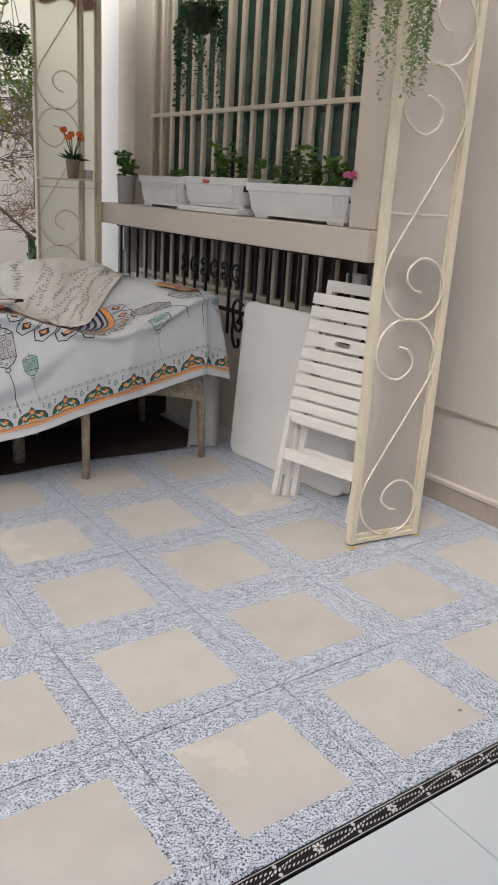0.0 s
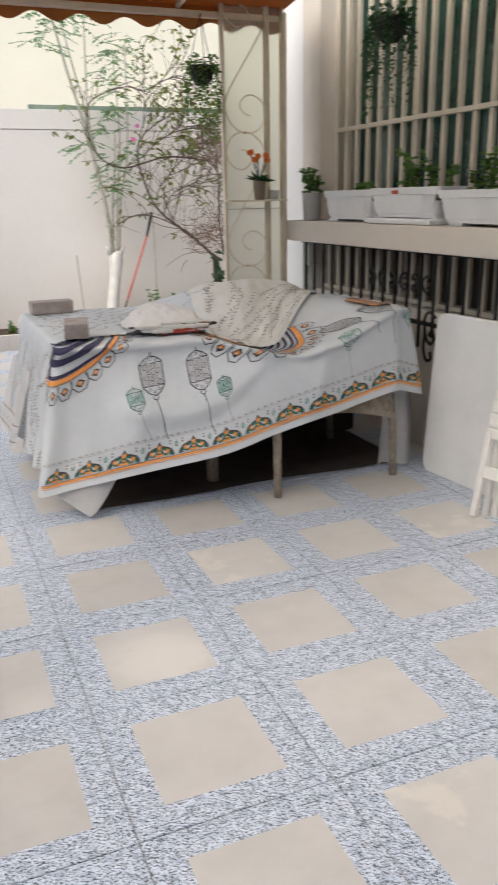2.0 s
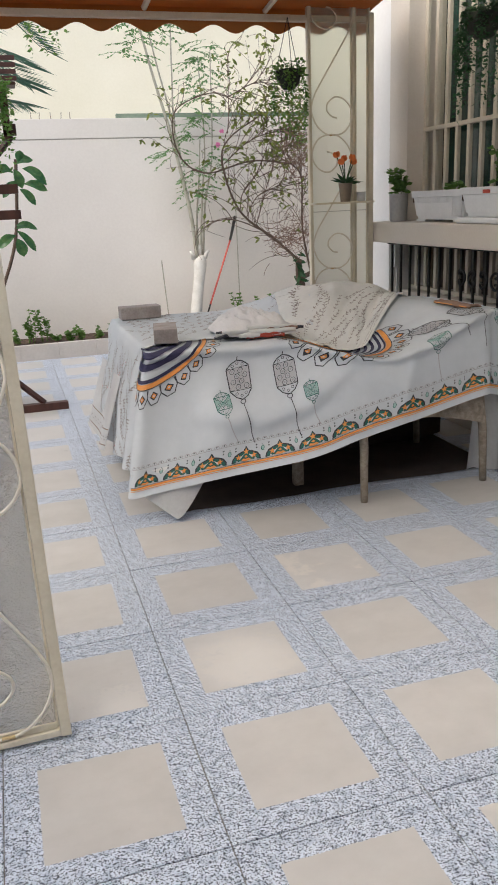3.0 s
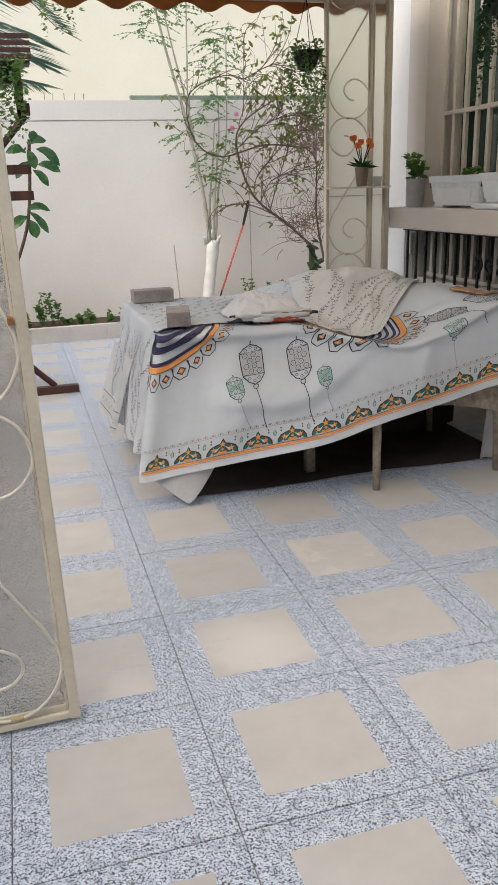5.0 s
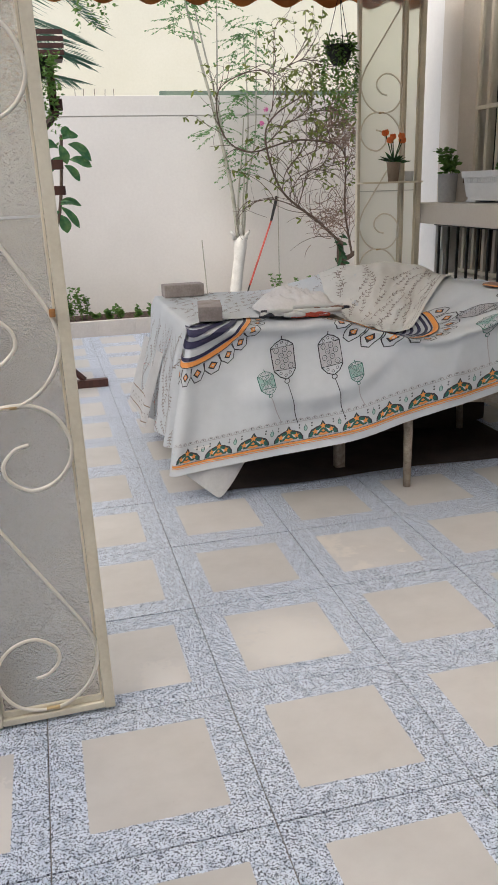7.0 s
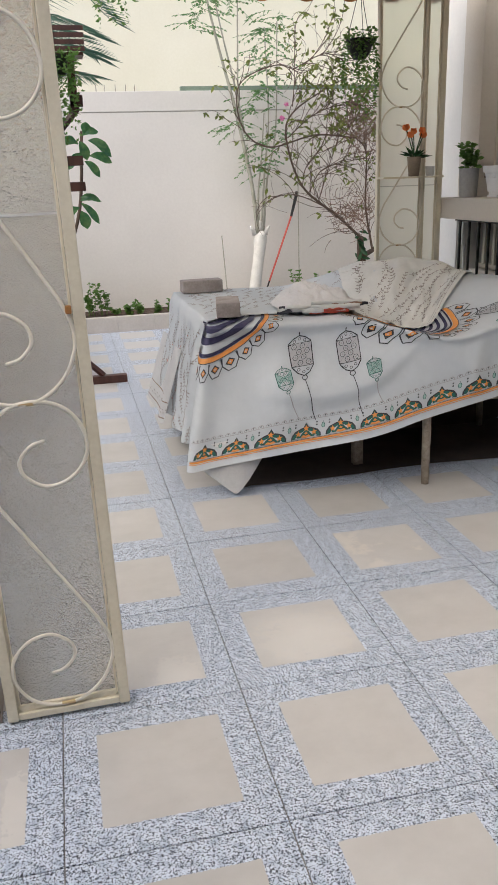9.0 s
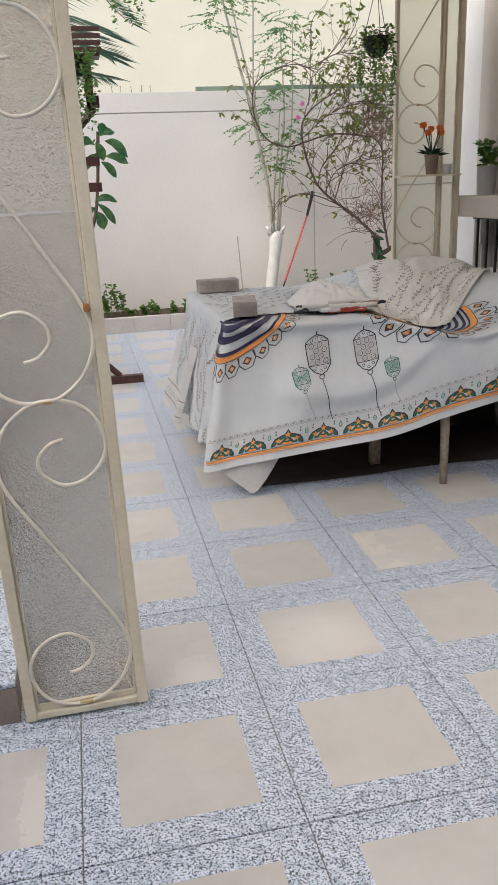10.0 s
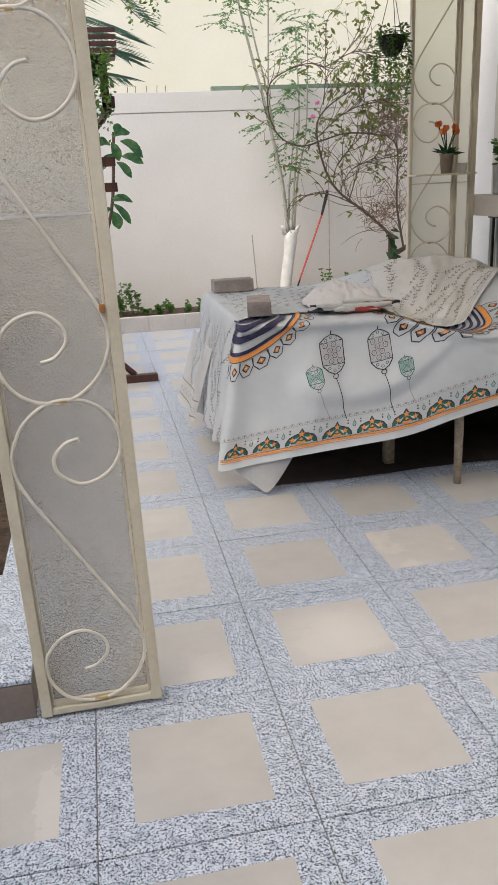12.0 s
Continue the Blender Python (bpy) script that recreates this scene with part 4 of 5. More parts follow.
twigs(floral_lift, floral, 0.04, 0.95, 0.62, 1.08, 120, 6, 0.085, 1.57, 0.62, 0.02)


# beige floral cloth thrown over the chair back
def ridge_v(s):
    cloth_point(s, 0.1)
    return PROFILES[math.floor(s * 100)][1][36]


def throw_place(u, w, lift=0.0):
    """u across, w from the ridge down over the seat."""
    s = (0.99 + 0.62 * u) * (1 - w) + (0.915 + 0.27 * u) * w
    low = 0.61 - 0.03 * math.sin(math.pi * u) + 0.05 * (1 - u) ** 2
    v = (ridge_v(s) + 0.06) * (1 - w) + low * w
    r = noise.noise(Vector((u * 5, w * 3, 3.1))) * 0.010 + noise.noise(Vector((u * 15, w * 9, 9.1))) * 0.005
    r += 0.005 * math.sin(u * 20 + w * 2) * math.sin(math.pi * min(1.0, 0.15 + 0.85 * w))
    return cloth_point(s, v) + Vector((0, -0.4, 1)) * (0.013 + max(r, -0.008) + lift)


throw = thing("floral_throw", 0, 0, 0, "beige floral cloth thrown over the covered armchair", "cloth")
sheet_mesh("sheet", throw_place, np.linspace(0, 1, 60), np.linspace(0, 1, 60), "cloth_beige", throw)
twigs(throw_place, throw, 0.04, 0.88, 0.20, 0.97, 40, 8, 0.22, -1.25, 1.25, 0.0)
pr = Print(throw_place)
for off in (0.90, 0.94):
    pr.line("twig_print", [(off, 0.02 + 0.05 * k) for k in range(20)], 0.004)
pr.done("border_line", throw)



def berry_place(u, w, lift=0.0):
    s = (0.76 + 0.36 * u) * (1 - w) + (0.86 + 0.16 * u) * w
    v = (ridge_v(s) + 0.05) * (1 - w) + 0.72 * w
    return cloth_point(s, v) + Vector((0, -0.4, 1)) * (0.005 + lift)


berry = thing("floral_cloth", 0, 0, 0, "white cloth with twig and red berry print over the armchair's side", "cloth")
sheet_mesh("sheet", berry_place, np.linspace(0, 1, 40), np.linspace(0, 1, 50), "cloth", berry)
twigs(berry_place, berry, 0.06, 0.94, 0.05, 0.9, 16, 15, 0.22)
# folded cloths in a heap
heap = thing("folded_cloths", 0.725, 1.55, 0.703, "crumpled heap of folded grey cloths with black and red edges", "cloth", turn=-6)


def heap_place(a, r, lift=0.0):
    """A soft mound: a round the heap, r from its top to its edge."""
    n1 = noise.noise(Vector((math.cos(a) * r * 1.6, math.sin(a) * r * 1.6, 5.5)))
    n2 = noise.noise(Vector((math.cos(a) * r * 4 + 3, math.sin(a) * r * 4, 2.5)))
    sq = 1 / max(abs(math.cos(a)), abs(math.sin(a))) ** 0.55
    x, y = 0.185 * r * sq * math.cos(a), 0.14 + 0.20 * r * sq * math.sin(a)
    rise = 1.0 - 0.30 * (x / 0.2) ** 2
    z = 0.006 + (1 - r ** 2.6) ** 0.8 * (0.085 + 0.030 * n1 + 0.020 * n2) * rise + 0.013 * (1 - r ** 3) * (abs(math.sin(7 * x / 0.2 + 5 * y / 0.2 + 3 * n1)) - 0.5)
    z += (1 - r ** 4) * (0.016 * noise.noise(Vector((x * 34, y * 16 + x * 20, 1.7))) + 0.007 * noise.noise(Vector((x * 70, y * 50, 3.7))))
    return Vector((x + 0.022 * n2 * r, y + 0.020 * n1 * r, max(z, 0.004) + lift))


sheet_mesh("top_cloth", heap_place, np.linspace(0, 2 * math.pi, 90), np.linspace(0.001, 1, 44), "blanket", heap, "pale thin blanket")
for ink, x0, x1, y, z, r in (("red", -0.06, 0.11, -0.052, 0.005, 0.010), ("ink", -0.195, -0.06, -0.030, 0.008, 0.009), ("cloth_beige", -0.19, -0.05, -0.034, 0.015, 0.010), ("ink", -0.185, -0.09, -0.024, 0.024, 0.008), ("cloth_beige", -0.16, -0.02, -0.040, 0.028, 0.010), ("cloth_beige", -0.09, 0.0, -0.060, 0.012, 0.011), ("red", -0.03, 0.09, -0.056, 0.014, 0.008), ("cloth_beige", -0.05, 0.16, -0.054, 0.024, 0.011), ("brown_cloth", 0.02, 0.17, -0.046, 0.033, 0.007), ("cloth_beige", -0.05, 0.17, -0.045, 0.040, 0.011), ("ink", 0.10, 0.20, -0.034, 0.028, 0.008)):
    path = smooth_path([(x0 + (x1 - x0) * k / 5, y + 0.012 * noise.noise(Vector((k * 1.3, z * 90, 1.0))), max(z + 0.006 * noise.noise(Vector((k * 1.1, z * 70, 6.0))), r * 0.4)) for k in range(6)], 4)
    part("folded_edge", tube(path, [r * (0.7 + 0.3 * math.sin(math.pi * k / (len(path) - 1))) for k in range(len(path))], 8, flat=0.45), ink, heap, smooth=True)
arm_cloth = thing("folded_cloth", 1.665, 1.47, 0.772, "brown folded cloth with an orange edge lying on the armchair's arm", "cloth", turn=4)
sheet_mesh("fold", lambda u, w: Vector((0.034 * u + 0.006 * math.sin(w * 5), 0.13 * w, 0.012 + 0.004 * noise.noise(Vector((u * 2, w * 5, 0))) - 0.010 * abs(u) ** 4)), np.linspace(-1, 1, 14), np.linspace(-1, 1, 30), "brown_cloth", arm_cloth, thick=0.008)
part("hem", tube([(-0.036, -0.12, 0.004), (-0.032, 0.0, 0.004), (-0.038, 0.12, 0.004)], 0.0022, 6), "orange", arm_cloth)

# liners that show below the cloths
liner = thing("liner_sheet", 0, 0, 0, "thin white liner sheet trailing to the floor under the tablecloth", "cloth")
sheet_mesh("sheet", lambda u, w: Vector((0.095 + 0.34 * u + 0.05 * w * (0.5 - u), 1.37 - 0.06 * u - 0.05 * w * math.sin(math.pi * u) + 0.012 * math.sin(u * 9) * w, 0.20 + 0.06 * u - w * (0.07 + (0.125 + 0.05 * u) * max(0.0, 1 - abs(u - 0.5) / 0.5) ** 0.75))), np.linspace(0, 1, 24), np.linspace(0, 1, 20), "liner", liner)
end_liner = thing("liner_sheet", 0, 0, 0, "thin white liner with a twig border trailing below the table's end", "cloth")


def end_place(u, w, lift=0.0):
    """u along the table's end, w down."""
    return Vector((0.165 - 0.11 * w - 0.015 * math.sin(u * 8) - lift, 1.95 + 0.55 * u, 0.50 - w * (0.40 - 0.10 * abs(u - 0.45))))


sheet_mesh("sheet", end_place, np.linspace(0, 1, 30), np.linspace(0, 1, 24), "liner", end_liner)
pr = Print(end_place)
for w in (0.72, 0.93):
    pr.line("brown_cloth", [(0.03 * k, w) for k in range(33)], 0.012, 0.002)
for k in range(24):
    pr.poly("twig_print", disc((0.02 + 0.04 * k, 0.82 + 0.04 * (k % 2)), 0.010, 6), 0.002)
pr.done("border_print", end_liner)
drop = thing("hanging_sheet", 0, 0, 0, "white sheet hanging to the floor behind the armchair leg", "cloth")
sheet_mesh("sheet", lambda u, w: Vector((1.70 + 0.16 * u - (0.045 - 0.07 * u) * w, 1.32 + 0.04 * u + 0.028 * math.sin(u * 7) * (0.4 + w), 0.56 - 0.555 * w)), np.linspace(0, 1, 24), np.linspace(0, 1, 24), "liner", drop)

# the armchair and table beneath
chair = thing("rattan_armchair", 1.37, 1.18, 0, "grey woven rattan armchair under the cloth", "armchair")
for x, y in ((-0.305, 0.0), (0.305, 0.035), (-0.29, 0.66), (0.31, 0.66)):
    part("leg", tube([(x, y, 0.0), (x * 0.985, y + 0.012, 0.24), (x * 0.965, y + (0.045 if y < 0.3 else 0), 0.42)], [0.016, 0.019, 0.020], 10), "rattan", chair, smooth=True)
v, f = [], []
for i in range(25):
    x = -0.29 + 0.58 * i / 24
    arch = 0.335 - 0.06 * (abs(x) / 0.29) ** 1.5
    for y in (0.0, 0.03):
        v += [(x, y + 0.03, arch), (x, y + 0.045, 0.44)]
for i in range(24):
    a = 4 * i
    f += [(a, a + 4, a + 5, a + 1), (a + 2, a + 3, a + 7, a + 6), (a, a + 2, a + 6, a + 4), (a + 1, a + 5, a + 7, a + 3)]
arrays("apron", v, f, "rattan", chair, "arched woven apron")
part("seat", box(-0.30, 0.30, 0.04, 0.68, 0.42, 0.47, 0.01), "rattan", chair)
part("backrest", box(-0.30, 0.30, 0.66, 0.70, 0.45, 0.76, 0.015), "rattan", chair)
for x in (-0.31, 0.29):
    part("armrest", box(x, x + 0.03, 0.22, 0.66, 0.47, 0.55, 0.01), "rattan", chair)
table = thing("rattan_table", 0.56, 1.98, 0, "woven rattan table hidden under cloths", "table")
for x, y in ((-0.31, 0.47), (0.32, 0.47), (0.32, -0.48), (-0.30, -0.43)):
    part("leg", box(x - 0.022, x + 0.022, y - 0.022, y + 0.022, 0.0, 0.648, 0.005), "rattan", table)
part("tabletop", box(-0.345, 0.35, -0.46, 0.47, 0.65, 0.678, 0.006), "rattan", table)

# dark bulk added so that the space under the covers reads as shade
bag = thing("shade_bulk", 1.18, 2.13, 0, "dark brown fabric bag stowed under the table and armchair", "bag")
sheet_mesh("body", lambda a, z: Vector((0.74 * math.copysign(abs(math.cos(a)) ** 0.4, math.cos(a)) * (1 - 0.25 * max(0, z - 0.8)), 0.24 * math.copysign(abs(math.sin(a)) ** 0.5, math.sin(a)) * (1 - 0.7 * max(0, z - 0.8) / 0.2) + 0.014 * math.sin(a * 7 + z * 4), 0.44 * min(z, 0.95) + 0.03 * math.sin(a * 2))), np.linspace(0, 2 * math.pi, 60), np.linspace(0, 1, 16), "under_shade", bag, thick=0.0)
part("flap", box(-0.30, 0.34, -0.262, -0.245, 0.20, 0.40, 0.006), "under_shade", bag)
# thin dark sheet: the shade on the floor is put into its colour
mat = thing("shade_sheet", 1.05, 1.94, 0, "dark brown thin mat spread on the floor under table and armchair", "mat")
sheet_mesh("body", lambda u, w: Vector((0.78 * u, -0.57 + 0.012 * math.sin(5 * u + 1) - 0.02 * (u < -0.9) + 1.15 * w, 0.005 + 0.003 * noise.noise(Vector((u * 4, w * 5, 1.7))))), np.linspace(-1, 1, 40), np.linspace(0, 1, 30), "under_shade", mat, thick=0.003)
for x, y, turn, label in ((0.355, 2.42, 1, "grey paving brick lying lengthwise on the covered table"), (0.335, 1.64, 80, "grey paving brick lying endwise at the covered table's edge")):
    b = part("paving_brick", box(-0.105, 0.105, -0.05, 0.05, 0.0, 0.062, 0.004), "brick", None, label)
    b.matrix_world = pose(x, y, 0.703, 0, 0, turn)
    tagged(b, "", "brick", "bricks on the table")

# folded table leaning under the ledge
board = thing("folding_table", 1.837, 1.222, 0, "white plastic folding table folded flat and leaning on the railing", "folding table", turn=-84.3)
bm = bmesh.new()
W, H, R = 0.75, 0.745, 0.05
pts = []
for cx, cz, a0 in ((W - R, R, -90), (W - R, H - R, 0), (R, H - R, 90), (R, R, 180)):
    pts += [(cx + R * math.cos(math.radians(a0 + 15 * k)), cz + R * math.sin(math.radians(a0 + 15 * k))) for k in range(7)]
rings = []
for inset, y in ((0.006, 0.0), (0.0, 0.006), (0.0, 0.032), (0.006, 0.038)):
    rings.append([bm.verts.new((W / 2 + (x - W / 2) * (1 - 2 * inset / W), y, H / 2 + (z - H / 2) * (1 - 2 * inset / H))) for x, z in pts])
for a, b in zip(rings, rings[1:]):
    for k in range(len(pts)):
        bm.faces.new((a[k], a[(k + 1) % len(pts)], b[(k + 1) % len(pts)], b[k]))
bm.faces.new(rings[0][::-1])
bm.faces.new(rings[-1])
top = part("tabletop", bm, "plastic", board)
under = part("second_leaf", box(0.01, W - 0.01, 0.042, 0.078, 0.012, H - 0.012, 0.012), "plastic", board)
foot = part("folded_leg", tube([(0.72, 0.02, 0.03), (0.72, 0.09, 0.03), (0.72, 0.09, 0.6)], 0.011, 8), "iron", board)
board.matrix_world = board.matrix_world @ pose(0, 0, 0, -4.0, 0, 0)


# white folding chair, folded
def folding_chair():
    c = thing("folding_chair", 1.716, 0.66, 0, "white painted slatted wooden folding chair, folded and leaning on the table", "chair", turn=-78)
    lean = pose(0, 0, 0, -9.0, 0, 0)
    wide = 0.42

    def bar(name, *b, m=None):
        part(name, box(*b, 0.004, m=lean @ (m or Matrix())), "chair_paint", c)
    # back legs run the whole height, the front pair crosses them below the seat
    for x in (0.045, wide - 0.075):
        bar("back_leg", x, x + 0.030, 0.030, 0.056, -0.012, 0.90)
    for x in (0.0, wide - 0.028):
        bar("front_leg", x, x + 0.028, -0.044, -0.018, -0.002, 0.345, m=pose(0, 0, 0, -2.0, 0, 0))
    for x in (0.024, wide - 0.044):
        bar("inner_leg", x, x + 0.020, 0.002, 0.026, -0.008, 0.36)
    for x in (0.05, wide - 0.072):
        bar("seat_rail", x, x + 0.022, -0.005, 0.022, 0.33, 0.72)
    for k in range(6):
        z = 0.345 + 0.0545 * k
        inset = 0.003 * k
        slat = box(inset, wide - inset, -0.027, -0.006, z - 0.0235, z + 0.0225, 0.008 if k == 0 else 0.005, m=lean)
        part("seat_slat", slat, "chair_paint", c)
    for k in range(3):
        z = 0.735 + 0.0535 * k
        bar("back_slat", 0.018, wide - 0.018, -0.012, 0.008, z - 0.0225, z + 0.0225)
    # slat with an oval grip hole cut through it
    v, f = [], []
    half, rise, mid = wide / 2 - 0.02, 0.025, 0.677
    for y in (-0.020, -0.003):
        for k in range(24):
            t = 2 * math.pi * k / 24
            q = max(abs(math.cos(t)), abs(math.sin(t)))
            v.append(lean @ Vector((wide / 2 + half * math.cos(t) / q, y, mid + rise * math.sin(t) / q)))
            v.append(lean @ Vector((wide / 2 + math.copysign(0.026, math.cos(t)) * (abs(math.cos(t)) > 0.01) + 0.011 * math.cos(t), y, mid + 0.011 * math.sin(t))))
    for k in range(24):
        i, j = 2 * k, 2 * ((k + 1) % 24)
        f += [(i, j, j + 1, i + 1), (48 + i, 49 + i, 49 + j, 48 + j), (i + 1, j + 1, 49 + j, 49 + i), (i, 48 + i, 48 + j, j)]
    arrays("handle_slat", v, f, "chair_paint", c, "slat with an oval grip hole")
    # bowed rail joining the back legs at the top
    v, f = [], []
    for k in range(13):
        x = 0.045 + (wide - 0.09) * k / 12
        bow = 0.014 * (1 - (2 * k / 12 - 1) ** 2)
        v += [lean @ Vector((x, y + bow, z)) for y, z in ((0.030, 0.878), (0.030, 0.922), (0.050, 0.922), (0.050, 0.878))]
    for k in range(12):
        i = 4 * k
        f += [(i + q, i + (q + 1) % 4, i + 4 + (q + 1) % 4, i + 4 + q) for q in range(4)]
    arrays("top_rail", v, f + [(0, 3, 2, 1), (48, 49, 50, 51)], "chair_paint", c)
    bar("stretcher", 0.028, wide - 0.028, -0.038, -0.016, 0.165, 0.212)
    bar("foot_rail", 0.075, wide - 0.075, 0.034, 0.052, 0.185, 0.222)
    return c


folding_chair()


# ---- planters on the ledge ----
def trough(name, x, y, length, high, deep, label, group="window planters"):
    """A flower trough: tapered body, broad rim, feet and ribbed ends; length runs along y."""
    t = thing(name, x, y, 1.12, label, "planter", group)
    bm = bmesh.new()
    rows = ((0.80, 0.012), (0.80, 0.028), (0.84, 0.029), (0.935, high - 0.034), (0.985, high - 0.032), (1.0, high - 0.003), (0.995, high), (0.95, high), (0.93, high - 0.03))
    rings = []
    for k, z in rows:
        a, b = deep / 2 * k, length / 2 - 0.26 * (1 - k)
        ring = []
        for cx, cy, q in ((a, b, 0), (-a, b, 90), (-a, -b, 180), (a, -b, 270)):
            for i in range(4):
                ang = math.radians(q + 30 * i)
                ring.append(bm.verts.new((cx - math.copysign(0.025, cx) + 0.025 * math.cos(ang), cy - math.copysign(0.025, cy) + 0.025 * math.sin(ang), z)))
        rings.append(ring)
    for a, b in zip(rings, rings[1:]):
        for k in range(16):
            bm.faces.new((a[k], a[(k + 1) % 16], b[(k + 1) % 16], b[k]))
    bm.faces.new(rings[0][::-1])
    part("body", bm, "planter", t)
    part("soil", box(-deep * 0.44, deep * 0.44, -length * 0.46, length * 0.46, high - 0.06, high - 0.028), "soil", t)
    for k in range(7):
        yt = -length / 2 + 0.030 + 0.015 * k
        part("rib", tube([(-deep / 2 * 0.935, yt, high - 0.038), (-deep / 2 * 0.845, yt + 0.022 - 0.002 * k, 0.034)], 0.0035, 6), "planter", t)
    for k in range(int(length / 0.022)):
        yt = -length / 2 + 0.16 + 0.018 * k
        if yt < length / 2 - 0.06 and length < 0.57:
            part("rib", box(-deep / 2 * 0.952, -deep / 2 * 0.925, yt, yt + 0.008, high - 0.062, high - 0.036), "planter", t)
    for sd in (-1, 1):
        part("foot", box(-deep * 0.36, deep * 0.36, sd * length * 0.34 - 0.05, sd * length * 0.34 + 0.05, 0.0, 0.013, 0.003), "planter", t)
    return t


def herb(name, x, y, z, spread_y, height, count, seed, label, mat="leaf", size=0.035, flowers=0):
    """Leafy stems rising from a pot."""
    p = thing(name, x, y, z, label, "plant")
    rng, lv, fl = random.Random(seed), Leaves(seed), Leaves(seed + 1)
    for k in range(count):
        bx, by = rng.uniform(-0.03, 0.03), rng.uniform(-spread_y, spread_y)
        hh = height * rng.uniform(0.45, 1.0)
        tip = (bx + rng.uniform(-0.06, 0.04), by + rng.uniform(-0.05, 0.05), hh)
        path = smooth_path([(bx, by, 0), ((bx + tip[0]) / 2 + 0.01, (by + tip[1]) / 2, hh * 0.55), tip], 4)
        part("stem", tube(path, 0.0022, 4), "leaf", p)
        for i in range(2, len(path)):
            for q in range(3):
                a = rng.uniform(0, 6.28)
                lv.add(path[i], (math.cos(a), math.sin(a), rng.uniform(-0.1, 0.7)), size * rng.uniform(0.6, 1.2), size * rng.uniform(0.5, 0.8), round_=True)
        if flowers and k < flowers:
            for q in range(7):
                a = 6.28 * q / 7
                fl.add(path[-1], (math.cos(a) * 0.8, math.sin(a) * 0.8, 0.5), 0.028, 0.024, 0.1)
    lv.done("foliage", mat, p)
    if flowers:
        fl.done("blossom", "pink", p)
    return p


trough("window_planter", 1.965, 0.903, 0.745, 0.148, 0.17, "long pale grey plastic trough with ribbed ends on the ledge")
bloom = thing("pink_flower", 1.875, 0.565, 1.25, "single pink flower nodding over the long trough", "flower")
part("stem", tube(smooth_path([(0.02, 0.03, 0), (0, -0.01, 0.05), (-0.02, -0.04, 0.06)], 4), 0.002, 5), "leaf", bloom)
fl = Leaves(77)
for k in range(22):
    a = 2.4 * k
    fl.add((-0.02, -0.04, 0.06), (math.cos(a) - 0.4, math.sin(a), 0.6 - 0.05 * k), 0.034, 0.026, 0.1)
fl.done("blossom", "pink", bloom)
saucer = thing("planter_saucer", 1.955, 1.55, 1.12, "pale plastic saucer under the deep trough", "saucer")
part("tray", box(-0.10, 0.10, -0.27, 0.27, 0.0, 0.026, 0.008), "planter", saucer)
deep_one = trough("window_planter", 1.965, 1.55, 0.59, 0.147, 0.17, "deep pale grey plastic trough standing in a saucer")
trough("window_planter", 1.985, 2.10, 0.56, 0.16, 0.16, "smaller pale grey plastic trough on the ledge")
deep_one.location.z += 0.018
herb("leafy_plant", 1.965, 0.85, 1.24, 0.30, 0.185, 17, 11, "leafy green herb with a pink flower in the long trough")
herb("leafy_plant", 1.965, 1.52, 1.26, 0.18, 0.19, 9, 12, "green herb with small pink buds in the trough")
herb("leafy_plant", 1.985, 2.05, 1.25, 0.15, 0.08, 3, 13, "sparse seedlings in the small trough")
pot = thing("round_pot", 1.90, 2.50, 1.12, "grey cylindrical pot at the ledge's end", "pot")
part("body", lathe([(0.044, 0), (0.047, 0.004), (0.054, 0.15), (0.056, 0.152), (0.051, 0.152), (0.049, 0.13)], 24), "concrete_pot", pot, smooth=True)
herb("leafy_plant", 1.90, 2.50, 1.255, 0.035, 0.15, 7, 14, "small leafy plant in the grey pot", size=0.036)


# ---- hanging baskets ----
def hanging_basket(x, y, top, z, r, strands, length, seed, mat, label, small=1.0, step=0.012, tresses=0):
    b = thing("hanging_basket", x, y, z, label, "hanging plant", "hanging baskets")
    part("bowl", lathe([(r * 0.45, -0.09), (r * 0.8, -0.06), (r, 0.0), (r * 0.97, 0.004), (r * 0.85, -0.02)], 20), "black_pot", b, smooth=True)
    for k in range(3):
        a = 2.1 * k + 0.4
        part("chain", tube([(r * math.cos(a), r * math.sin(a), 0), (0, 0, top - z)], 0.0019, 5), "iron", b)
    rng, lv = random.Random(seed), Leaves(seed)
    for k in range(strands):
        a = (k % tresses) * 6.283 / tresses + rng.gauss(0, 0.13) if tresses else rng.uniform(0, 6.28)
        L = length * rng.uniform(0.35, 1.0)
        px, py = r * math.cos(a), r * math.sin(a)
        n = int(L / step) + 4
        for i in range(n):
            d = L * i / n
            ox = 1 + 0.25 * min(1, d / 0.1)
            lv.add((px * ox + 0.008 * math.sin(d * 20 + k), py * ox + 0.008 * math.cos(d * 17 + k), 0.02 - d), (rng.uniform(-1, 1), rng.uniform(-1, 1), rng.uniform(-0.6, 0.4)), small * rng.uniform(0.014, 0.026), small * rng.uniform(0.009, 0.016))
    for k in range(160):
        a, q = rng.uniform(0, 6.28), r * math.sqrt(rng.random()) * 1.15
        lv.add((q * math.cos(a), q * math.sin(a), rng.uniform(-0.03, 0.05)), (math.cos(a), math.sin(a), rng.uniform(0, 1)), rng.uniform(0.02, 0.035), 0.018)
    lv.done("trailing_vine", mat, b)
    return b


hanging_basket(1.27, 2.55, 2.17, 1.915, 0.070, 30, 0.40, 21, "leaf", small=1.0, label= "dark basket of trailing green vine hanging from the awning's beam")
hanging_basket(1.75, 1.48, 2.4, 1.97, 0.08, 46, 0.44, 22, "leaf_dark", "dark basket of trailing vine hanging before the window")
